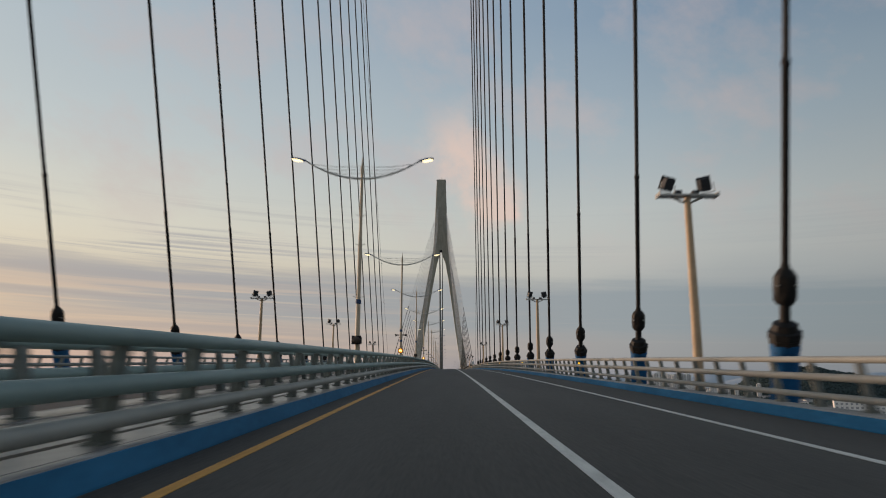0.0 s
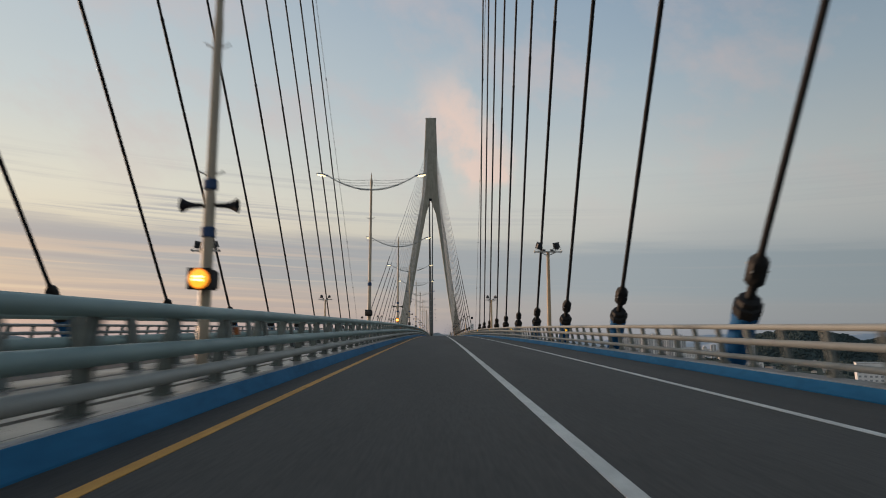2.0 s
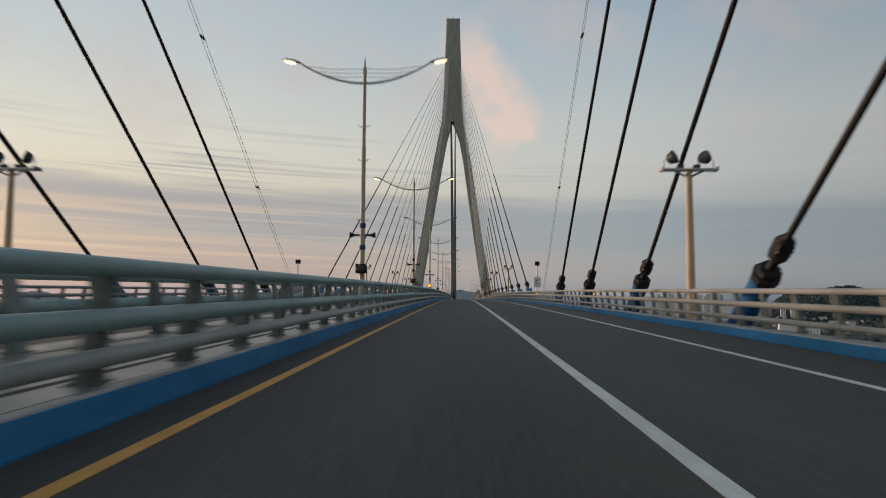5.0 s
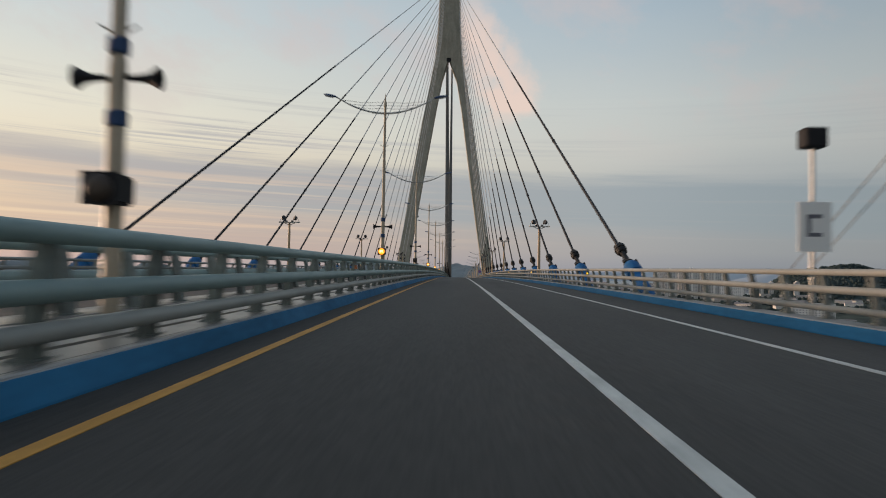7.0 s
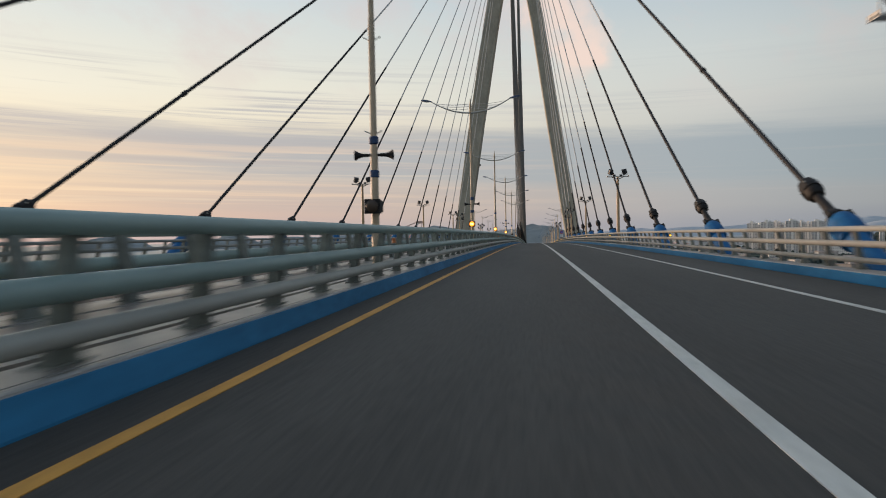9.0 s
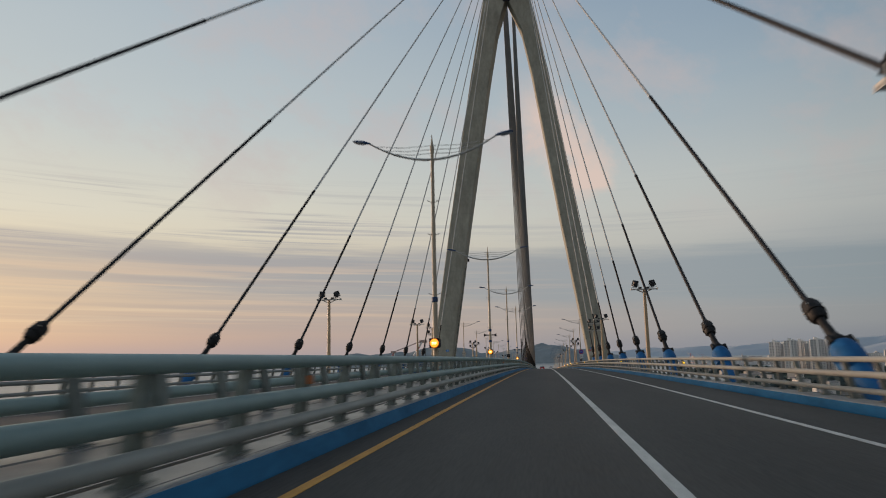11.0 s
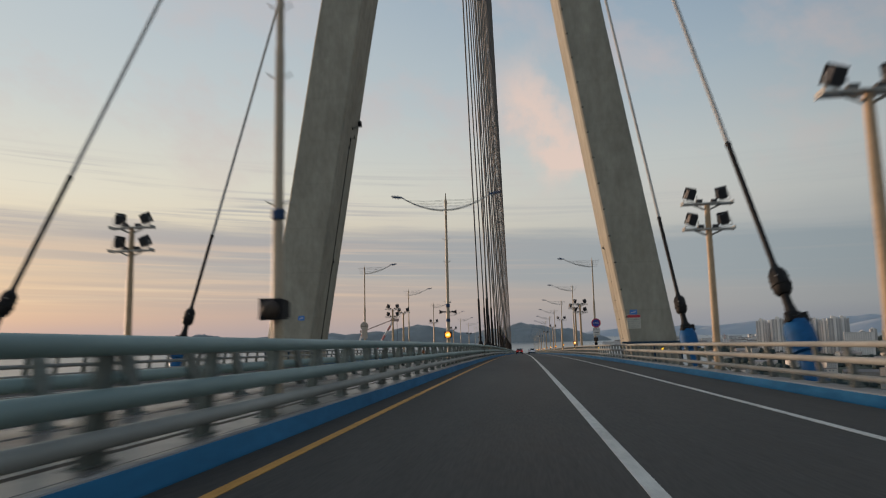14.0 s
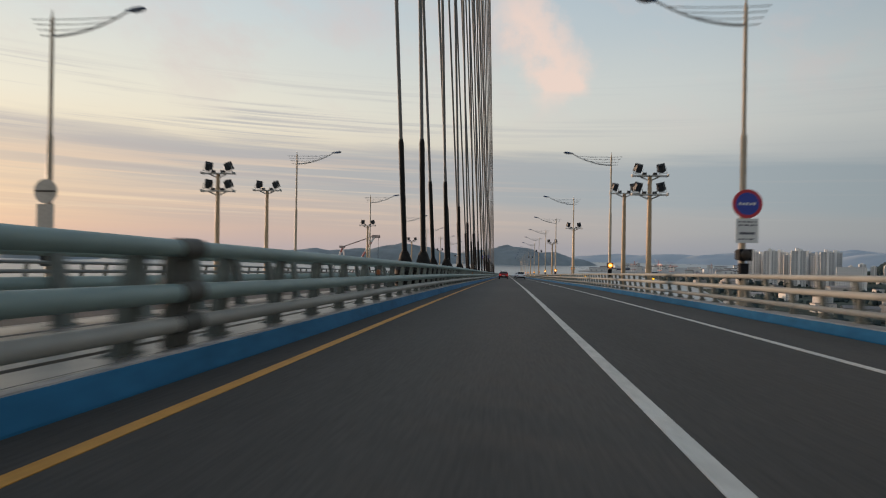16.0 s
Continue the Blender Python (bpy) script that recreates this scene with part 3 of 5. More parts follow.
def leg_outer(s, z):
    """The outer face of a leg, off the centre line."""
    if z < 0:
        return (17.60 if s > 0 else 17.92) + (0.12 * -z if z > -21 else 2.4 - (-z - 20) * 0.12)
    return float(np.interp(z, (0, 30, 62, 80), (17.60, 12.89, 8.2, 4.9) if s > 0 else (17.92, 13.4, 8.2, 4.9)))


def inner(s, z):
    """The inner face of a leg, off the centre line."""
    return leg_outer(s, z) - (3.89 - 0.007 * max(z, 0) if s > 0 else 4.03)


def leg_mesh(sign):
    """A leg: a box section with chamfered edges, drawn together towards the mast."""
    bm = bmesh.new()
    rings = []
    for z in (-59, -20, -4, 0, 15, 30, 46, 62, 72, 80):
        o, i = leg_outer(sign, z), inner(sign, z)
        if z >= 80:
            i = 0.0
        d = 3.29 - 0.0108 * max(z, 0)
        e = 1.90 + 0.0062 * max(z, 0)
        c = 0.14
        ring_ = [(o, -d + c), (o - c, -d), (i + c, -d), (i, -d + c), (i, e - c), (i + c, e), (o - c, e), (o, e - c)]
        rings.append([bm.verts.new((sign * x, y, z)) for x, y in ring_])
    for a, b in zip(rings, rings[1:]):
        for k in range(8):
            bm.faces.new((a[k], a[(k + 1) % 8], b[(k + 1) % 8], b[k]))
    bm.faces.new(rings[0][::-1])
    bm.faces.new(rings[-1])
    return bm_mesh("leg", bm, PYLON)


def mast_mesh():
    bm = bmesh.new()
    rings = []
    for z, w, d in ((80, 4.9, 2.42), (92, 4.1, 2.4), (110, 3.5, 2.3), (125.6, 2.95, 2.25), (126.0, 3.05, 2.35), (126.65, 3.05, 2.35)):
        c = 0.4
        rings.append([bm.verts.new((x, y, z)) for x, y in ((w, -d + c), (w - c, -d), (c - w, -d), (-w, c - d), (-w, d - c), (c - w, d), (w - c, d), (w, d - c))])
    for a, b in zip(rings, rings[1:]):
        for k in range(8):
            bm.faces.new((a[k], a[(k + 1) % 8], b[(k + 1) % 8], b[k]))
    bm.faces.new(rings[0][::-1])
    bm.faces.new(rings[-1])
    return bm_mesh("mast", bm, PYLON)


def pylon(y, label):
    p = thing("bridge_pylon", label, "pylon", pose(XC, y, deck(y)), "bridge pylons")
    part("leg", leg_mesh(1), p)
    part("leg", leg_mesh(-1), p)
    part("mast", mast_mesh(), p)
    part("cross_beam", box("cross_beam", -16.5, 16.5, -2.2, 2.2, -9.5, -5.0, PYLON, 0.2), p)
    bm = bmesh.new()
    add_tube(bm, [(0, 0, 126.6), (0, 0, 128.6)], 0.06, 6)
    add_tube(bm, [(-0.9, 0, 126.6), (-0.9, 0, 127.6)], 0.12, 6)
    part("lightning_rod", bm_mesh("lightning_rod", bm, DARK), p)
    bm = bmesh.new()
    add_box(bm, -0.8, 0.8, -2.52, -2.30, 78.6, 79.9)
    part("obstruction_light_box", bm_mesh("obstruction_light_box", bm, DARK), p)
    return p


pylon(PY, "tall A-shaped concrete pylon with two splayed legs beside the roadway")
pylon(PY_BEHIND, "tall A-shaped concrete pylon carrying the stay cables")

# ---- stay cables ----
PIPE_ME = turned("anchor_pipe", [(0.29, -2.8), (0.29, -0.22), (0.40, -0.18), (0.41, 0.30), (0.40, 0.48), (0.36, 0.65), (0.29, 0.78), (0.18, 0.85)], PIPE_BLUE, 20)
LONG_PIPE_ME = turned("anchor_pipe", [(0.34, -2.4), (0.34, 0.86), (0.36, 0.88), (0.36, 1.06), (0.20, 1.08)], PIPE_BLUE, 16)
COLLAR_ME = turned("collar", [(0.20, 0.72), (0.31, 0.75), (0.31, 0.86), (0.25, 0.89), (0.24, 1.02), (0.18, 1.08), (0.14, 1.30)], DAMPER, 8)
LUG_ME = box("lug", 0.20, 0.40, -0.07, 0.07, 0.70, 1.00, DAMPER, 0.02)
FLARE_ME = turned("collar", [(0.30, 1.00), (0.37, 1.04), (0.37, 1.16), (0.40, 1.18), (0.40, 1.36), (0.33, 1.40), (0.30, 1.56), (0.17, 1.62)], DAMPER, 8)
NECK_ME = turned("neck", [(0.14, 0.85), (0.14, 1.6), (0.13, 1.62), (0.13, 2.30)], DAMPER, 12)
DAMP_ME = turned("damper", [(0.13, 2.06), (0.20, 2.08), (0.27, 2.19), (0.28, 2.48), (0.275, 2.78), (0.20, 2.92), (0.12, 3.00), (0.10, 3.12)], DAMPER, 8)
BAND_ME = turned("band", [(0.268, 2.36), (0.298, 2.365), (0.298, 2.43), (0.268, 2.435)], DAMPER, 16)
CABLE_CLIP_ME = turned("clip", [(0.088, -0.16), (0.13, -0.14), (0.13, 0.14), (0.088, 0.16)], DAMPER, 8)
BOLT_ME = turned("bolt", [(0.030, 0.0), (0.030, 0.03), (0.016, 0.05)], STEEL, 6)
# the sleeves are longer on the flatter cables, far from their pylon
SLEEVE_LEN = [52.0, 47.5, 43.5, 39.5, 35.7, 31.8, 27.7, 23.2, 18.7, 15.6, 12.65, 10.5, 8.85, 7.8, 7.2]
SLEEVE_ME = [turned("sleeve", [(0.090, 3.0), (0.090, a), (0.105, a + 0.02), (0.105, a + 0.14), (0.082, a + 0.18)], CABLE_BLACK, 10) for a in SLEEVE_LEN]


def stay(foot, top, label, group, boots=False, sheath=None, place=0):
    """A stay cable from its anchor on the deck up to the mast; its own z runs along it from the anchor."""
    foot, top = Vector(foot), Vector(top)
    d = top - foot
    m = Matrix.Translation(foot) @ d.to_track_quat("Z", "Y").to_matrix().to_4x4()
    s = thing("stay_cable", label, "stay cable", m, group)
    if boots:
        part("boot", BOOT_ME, s)
        part("sleeve", LONG_SLEEVE_ME, s)
        part("cable", turned("cable", [(0.085, 7.3), (0.085, d.length)], CABLE_MID, 8), s)
        return s
    # on the steeper cables of the main span the pipe stands farther out of the deck
    out_ = 0.0 if sheath else max(-0.1, 0.05 * (place - 5))
    part("anchor_pipe", LONG_PIPE_ME if sheath else PIPE_ME, s, pose(0, 0, out_))
    c = part("collar", FLARE_ME if sheath else COLLAR_ME, s, pose(0, 0, out_))
    if not sheath:
        for k in range(3):
            part("lug", LUG_ME, c, pose(0, 0, 0, 0, 0, 30 + 120 * k))
    part("neck", NECK_ME, s)
    d_ = part("damper", DAMP_ME, s)
    if not sheath:
        part("band", BAND_ME, d_)
        if place < 4:
            part("clip", CABLE_CLIP_ME, s, pose(0, 0, 22.5 - 2.83 * place))
    for k in range(4):
        part("bolt", BOLT_ME, d_, pose(0, 0, 2.62, 0, 0, 45 + 90 * k) @ pose(0.262, 0, 0, 0, 90, 0))
    part("sleeve", SLEEVE_ME[place], s)
    part("cable", turned("cable", [(0.078, SLEEVE_LEN[place] + 0.1), (0.078, d.length)], sheath or CABLE_GREY, 8), s)
    return s


BOOT_ME = turned("boot", [(0.55, 0.0), (0.55, 1.05), (0.42, 1.15), (0.24, 1.75), (0.16, 1.9)], DAMPER, 14)
LONG_SLEEVE_ME = turned("sleeve", [(0.13, 1.8), (0.13, 7.2), (0.10, 7.4)], CABLE_BLACK, 10)
CABLE_X = {1: 12.53, -1: 13.02}
for side_ in (1, -1):
    for i in range(15):
        # main span, held by the pylon ahead
        y = 207.95 + 12.7254 * i
        at = (106.37 if side_ > 0 else 109.11) - 1.3215 * i
        top = Vector((XC + side_ * (outer(at) * 0.917 - (0.22 if side_ > 0 else 1.74)), PY - 1.0, deck(PY) + at))
        through_ = Vector((XC + side_ * CABLE_X[side_], y, deck(y) + 2.35))
        through_.z = deck(y) + 1.34 + 1.8 * (top - through_).normalized().z
        d = (top - through_).normalized()
        stay(through_ - d * 2.62, top, "grey stay cable with black sleeve and damper, blue anchor pipe", "stay cables of the main span", place=i)
        # main span, held by the pylon behind
        y = 180.01 - 12.621 * i
        top = Vector((XC + side_ * 1.65, PY_BEHIND + 1.0, deck(PY_BEHIND) + 113.77 - 1.64 * i))
        through_ = Vector((XC + side_ * 12.71, y, deck(y) + 2.35))
        through_.z = deck(y) + 1.263 + 1.8 * (top - through_).normalized().z
        d = (top - through_).normalized()
        stay(through_ - d * 2.62, top, "stay cable darkened as backlit, black sleeve and damper, blue anchor pipe", "stay cables of the main span", sheath=CABLE_BACKLIT, place=i)
# side span past the pylon: pairs in the median
for i in range(15):
    for off in (-0.45, 0.45):
        y = 436.2 + 12.7 * i
        stay((XC + off, y, deck(y) + 0.15), (XC + off * 2.2, PY + 2.0, deck(PY) + 80 + 2.1 * i), "paired stay cable rising from a dark boot on the median", "median stay cables", True)

# thin twin wires near the middle of the span
for side_ in (1, -1):
    w = thing("twin_wire", "thin twin wire with small spacers rising from the deck edge", "wire", pose(0, 0, 0), "twin wires")
    a = Vector((XC + side_ * 12.5, 192.0, deck(192.0) + 0.3))
    b = Vector((XC + side_ * 4.6, PY_BEHIND + 2.2, deck(PY_BEHIND) + 121))
    for off in (-0.22, 0.22):
        part("wire", tube("wire", [a + Vector((0, off * 2, 0)), b], 0.014, CABLE_MID, 5), w)
    for k in (0.075, 0.135, 0.20, 0.28):
        c = a.lerp(b, k)
        part("spacer", box("spacer", -0.06, 0.06, -0.32, 0.32, -0.06, 0.06, DARK, 0.01), w, Matrix.Translation(c))


# ---- lamp columns in the median ----
def arm_points(sign, z0, z1, reach, n=9):
    return [(sign * reach * k / (n - 1), 0, z0 + (z1 - z0) * (k / (n - 1)) ** 2.0) for k in range(n)]


COLUMN_ME = turned("column", [(0.16, 0.2), (0.16, 0.25), (0.118, 0.26), (0.112, 3.55), (0.098, 3.65), (0.092, 7.2), (0.08, 7.3), (0.072, 10.4), (0.09, 10.45), (0.09, 10.7), (0.045, 10.9), (0.015, 11.27)], POLE, 12)
ARM_ME = {s: tube("arm", arm_points(s, 10.107, 11.05, 2.92), [0.06] * 3 + [0.05] * 3 + [0.04] * 3, STEEL, 8) for s in (1, -1)}


def head_meshes(s):
    bm = bmesh.new()
    pts = [(0.0, 0.05, 0.05), (0.12, 0.10, 0.07), (0.35, 0.17, 0.10), (0.62, 0.17, 0.09), (0.80, 0.10, 0.05)]
    rings = []
    for x, wy, wz in pts:
        rings.append([bm.verts.new((s * x, wy * math.cos(a), wz * math.sin(a) * (1.0 if math.sin(a) > 0 else 0.45))) for a in [2 * math.pi * k / 10 for k in range(10)]])
    for a, b in zip(rings, rings[1:]):
        for i in range(10):
            bm.faces.new((a[i], a[(i + 1) % 10], b[(i + 1) % 10], b[i]))
    bm.faces.new(rings[0][::-1])
    bm.faces.new(rings[-1])
    shell = bm_mesh("lamp_head", bm, BLUE_CLAMP, True)
    lens = []
    for mat in (LAMP_ON, GLASS_OFF):
        bm = bmesh.new()
        add_turned(bm, [(0.13, -0.075), (0.17, -0.04), (0.17, -0.028)], 12, Matrix.Diagonal((1.75, 0.9, 1, 1)))
        bmesh.ops.translate(bm, verts=bm.verts, vec=(s * 0.47, 0, 0))
        lens.append(bm_mesh("lens", bm, mat, True))
    return shell, lens[0], lens[1]


HEADS = {s: head_meshes(s) for s in (1, -1)}


def horn_mesh(s):
    bm = bmesh.new()
    add_turned(bm, [(0.045, 0.0), (0.05, 0.13), (0.07, 0.24), (0.115, 0.33), (0.15, 0.38), (0.135, 0.38), (0.045, 0.22)], 12, pose(0, 0, 0, 0, 90 * s, 0))
    bmesh.ops.translate(bm, verts=bm.verts, vec=(s * 0.17, 0, 3.38))
    return bm_mesh("horn", bm, DARK, True)


HORN = {s: horn_mesh(s) for s in (1, -1)}
bm = bmesh.new()
add_tube(bm, [(-0.2, 0, 3.38), (0.2, 0, 3.38)], 0.04, 6)
BRACKET_ME = bm_mesh("speaker_bracket", bm, DARK)
CLAMP_ME = turned("clamp", [(0.10, 3.68), (0.14, 3.71), (0.14, 3.88), (0.10, 3.91)], BLUE_CLAMP, 12)


def warning_housing():
    """A deep square housing round the pole, its front rim proud."""
    bm = bmesh.new()
    add_box(bm, -0.21, 0.21, -0.36, 0.14, -0.19, 0.19)
    bmesh.ops.bevel(bm, geom=bm.edges[:], offset=0.035, segments=2, affect="EDGES")
    add_box(bm, -0.225, 0.225, -0.375, -0.33, -0.205, 0.205)
    return bm_mesh("warning_lamp", bm, DARK)


BOX_ME = warning_housing()
LENS_FORM = [(0.178, 0.0), (0.178, 0.03), (0.15, 0.06), (0.07, 0.08)]
LENS_ME = turned("amber_lens", LENS_FORM, AMBER_ON, 16)
LENS_OFF_ME = turned("amber_lens", LENS_FORM, AMBER_BOX, 16)
RIM_ME = turned("amber_rim", [(0.20, 0.0), (0.20, 0.02), (0.175, 0.035)], AMBER_HALO, 16)
for me in (LENS_ME, LENS_OFF_ME, RIM_ME):
    me.transform(pose(0, -0.372, 0, 90, 0, 0))
bm = bmesh.new()
for z in (-0.05, 0.012):
    add_box(bm, -0.10, 0.10, -0.465, -0.435, z, z + 0.038)
LED_ME = bm_mesh("led_panel", bm, LED_ON)


def wire_meshes(s, inner=0.0):
    rods = []
    for k, z in enumerate((10.40, 10.58, 10.76)):
        reach = (1.85, 2.25, 2.65)[k]
        rods.append(tube("tie_rod", [(inner, 0, z), (s * reach * 0.5, 0, z - 0.03), (s * reach, 0, 10.107 + 0.943 * (reach / 2.92) ** 2)], 0.014, STEEL, 5))
    return rods


TIES = {s: wire_meshes(s) for s in (1, -1)}
PEG_ME = tube("flag_peg", [(-0.26, 0, 0.12), (0, 0, 0), (0.26, 0, 0.12)], 0.018, STEEL, 5)


def median_lamp(n, speakers, lit, amber):
    y = 32.10 + 30.251 * (n - 1)
    bits = "double-arm street lamp, %s heads%s, %s warning lamp" % ("lit" if lit else "unlit", ", horn loudspeakers" if speakers else "", "glowing amber" if amber else "dark unlit")
    p = thing("street_lamp", bits, "street lamp", pose(XC, y, deck(y)), "median street lamps")
    part("column", COLUMN_ME, p)
    for z in (3.95, 6.6, 8.1):
        part("flag_peg", PEG_ME, p, pose(0, 0, z))
    part("clamp", CLAMP_ME, p, label="dark blue clamp")
    if speakers:
        part("clamp", CLAMP_ME, p, pose(0, 0, -0.95), label="dark blue clamp")
    for s in (1, -1):
        a = part("arm", ARM_ME[s], p)
        for rod in TIES[s]:
            part("tie_rod", rod, p)
        h = part("lamp_head", HEADS[s][0], p, pose(s * 2.88, 0, 11.04, 0, -10 * s, 0))
        part("lens", HEADS[s][1 if lit else 2], h, label="glowing warm lens" if lit else "unlit lens")
        if speakers:
            part("horn", HORN[s], p, label="dark horn loudspeaker")
    if speakers:
        part("speaker_bracket", BRACKET_ME, p)
    if amber:
        b = part("warning_lamp", BOX_ME, p, pose(0, 0, 1.91))
        part("amber_lens", LENS_ME, b, label="glowing amber lens")
        part("amber_rim", RIM_ME, b, label="orange ring for the glow round the lens")
        part("led_panel", LED_ME, b, label="bright yellow diode panel")
    else:
        b = part("warning_lamp", BOX_ME, p, pose(0, 0, 1.91))
        part("amber_lens", LENS_OFF_ME, b, label="unlit dark amber lens")
    return p


# the warning lamps flash; each stands as it is seen for most of the way past it
DARK_NOW = (1, 3, 5, 6, 8, 12)
for n in range(0, 14):
    median_lamp(n, n in (2, 4, 5, 6, 7, 8, 9, 11, 13), n <= 6, n not in DARK_NOW)


# ---- lamp columns on the deck edges past the pylon ----
SIDE_COLUMN_ME = turned("column", [(0.18, -0.305), (0.18, -0.25), (0.16, -0.24), (0.16, 0.3), (0.12, 0.32), (0.11, 6.0), (0.075, 6.1), (0.07, 10.6), (0.03, 10.8), (0.012, 11.0)], POLE, 10)
SIDE_BOX_ME = box("control_box", -0.16, 0.16, -0.28, -0.08, 0.9, 1.5, DARK, 0.02)


def side_arm(s):
    bm = bmesh.new()
    add_tube(bm, arm_points(s, 9.95, 10.85, 3.1), [0.055] * 3 + [0.045] * 3 + [0.04] * 3, 8)
    return bm_mesh("arm", bm, STEEL, True)


def side_ties(s):
    rods = []
    for k, z in enumerate((9.95, 10.18, 10.4, 10.6)):
        reach = (1.2, 1.9, 2.35, 2.75)[k]
        rods.append(tube("tie_rod", [(-s * (0.5 + 0.12 * k), 0, z + 0.03), (0, 0, z), (s * reach * 0.5, 0, z), (s * reach, 0, 9.95 + 0.9 * (reach / 3.1) ** 2)], 0.018, STEEL, 5))
    return rods


SIDE_ARM, SIDE_TIES = {s: side_arm(s) for s in (1, -1)}, {s: side_ties(s) for s in (1, -1)}


def side_lamp(y, s, lit=True):
    """s: the side of the deck; the arm reaches over the road."""
    p = thing("street_lamp", "single-arm street lamp with an unlit blue head at the deck edge", "street lamp", pose(XC + (12.87 if s > 0 else -13.4), y, deck(y)), "edge street lamps")
    part("column", SIDE_COLUMN_ME, p)
    part("arm", SIDE_ARM[-s], p)
    for rod in SIDE_TIES[-s]:
        part("tie_rod", rod, p)
    part("control_box", SIDE_BOX_ME, p)
    h = part("lamp_head", HEADS[-s][0], p, pose(-s * 3.05, 0, 10.86, 0, 8 * s, 0))
    part("lens", HEADS[-s][2], h, label="unlit lens")
    b = part("warning_lamp", BOX_ME, p, pose(0, 0, 1.80))
    part("amber_lens", LENS_ME if lit else LENS_OFF_ME, b, label="glowing amber lens" if lit else "unlit lens")
    if lit:
        part("amber_rim", RIM_ME, b, label="orange ring for the glow round the lens")
        part("led_panel", LED_ME, b, label="bright yellow diode panel")


for k in range(14):
    for s in (1, -1):
        side_lamp(427.8 + 30.27 * k, s, k > 0)


# ---- floodlight masts ----
def flood_head(tilt):
    """Housing, front frame, cooling fin and yoke of a floodlight."""
    m = pose(0, 0, 0, tilt, 0, 0)
    bm = bmesh.new()
    vs = add_box(bm, -0.19, 0.19, -0.14, 0.14, -0.20, 0.20)
    for v in vs:
        if v.co.y > 0:
            v.co.x *= 0.7
            v.co.z *= 0.7
    bmesh.ops.bevel(bm, geom=bm.edges[:], offset=0.015, segments=1, affect="EDGES")
    bmesh.ops.transform(bm, matrix=m, verts=bm.verts)
    body = bm_mesh("flood_lamp", bm, FLOOD_GREY)
    bm = bmesh.new()
    add_box(bm, -0.23, 0.23, -0.17, -0.137, -0.24, 0.24, m)
    face = bm_mesh("front_frame", bm, FLOOD_GREY)
    bm = bmesh.new()
    add_box(bm, -0.15, 0.15, -0.0075, 0.0075, -0.22, 0.22)
    fin = bm_mesh("cooling_fin", bm, FLOOD_GREY)
    fins = [(fin, m @ pose(0, 0.07 + 0.03 * k, 0)) for k in range(3)]
    yoke = tube("yoke", [(-0.26, 0, 0.0), (-0.26, 0, -0.30), (0.26, 0, -0.30), (0.26, 0, 0.0)], 0.02, STEEL, 5)
    return body, face, fins, yoke


FLOOD_ME, FACE_ME, FINS, YOKE_ME = flood_head(-25)
FLOOD_ROUND_ME = turned("flood_lamp", [(0.08, -0.16), (0.18, -0.10), (0.22, 0.02), (0.26, 0.14), (0.24, 0.16)], FLOOD_GREY, 12)
BALLAST_ME = box("ballast_box", -0.11, 0.11, -0.09, 0.09, 0.05, 0.19, FLOOD_GREY, 0.01)


def platform(z):
    bm = bmesh.new()
    add_box(bm, -1.0, 1.0, -0.22, 0.22, z - 0.03, z + 0.03)
    for x in (-1.0, 0.96):
        add_box(bm, x, x + 0.04, -0.24, 0.24, z - 0.05, z + 0.10)
    for s in (1, -1):
        add_tube(bm, [(0, 0, z - 0.28), (s * 0.55, 0, z - 0.03)], 0.04, 5)
    return bm_mesh("platform", bm, STEEL)


MASTS = {}


def flood_mast(y, s, h, tiers=1, round_=False):
    key = (h, tiers)
    if key not in MASTS:
        MASTS[key] = (turned("mast", [(0.24, -0.305), (0.24, -0.26), (0.16, -0.24), (0.14, h * 0.5), (0.11, h - 0.1), (0.11, h)], MAST_SUNLIT, 12), [platform(h - 1.06 * i) for i in range(tiers)])
    label = ("mast with four dark floodlights on two platforms" if tiers == 2 else "mast with two dark floodlights on a narrow platform") + ", pale pole with sunset tint in its paint"
    p = thing("floodlight_mast", label, "floodlight", pose(XC + (12.50 if s > 0 else -12.45 if y < 300 else -12.78), y, deck(y)), "floodlight masts")
    part("mast", MASTS[key][0], p)
    for i in range(tiers):
        part("platform", MASTS[key][1][i], p)
        z = h - 1.06 * i
        for x, aim in ((-0.62, 12), (0.62, -14)):
            f = part("flood_lamp", FLOOD_ROUND_ME if round_ else FLOOD_ME, p, pose(x, 0, z + 0.42, *((70, 0, aim * 4) if round_ else (0, 10 if x > 0 else -10, aim + 180))))
            if round_:
                part("yoke", YOKE_ME, p, pose(x, 0, z + 0.36))
                continue
            part("front_frame", FACE_ME, f)
            part("yoke", YOKE_ME, f)
            for fin, fm in FINS:
                part("cooling_fin", fin, f, fm)
        for x in (-0.30, 0.28):
            part("ballast_box", BALLAST_ME, p, pose(x, 0, z))


for y, h, tiers, round_ in ((21.4, 6.5, 1, False), (59.1, 6.5, 1, False), (97.2, 6.5, 1, False), (148.5, 5.4, 1, True), (240.3, 5.4, 1, True), (289.8, 6.45, 1, False),
                            (328.5, 6.35, 1, False), (367.4, 6.52, 1, False), (380.2, 6.75, 2, False), (441.5, 6.6, 2, False), (449.6, 6.6, 1, False), (484.0, 6.6, 1, False),
                            (522.0, 6.6, 1, False), (572.0, 6.6, 1, False), (630.0, 6.6, 1, False)):
    for s in (1, -1):
        flood_mast(y, s, h, tiers, round_)


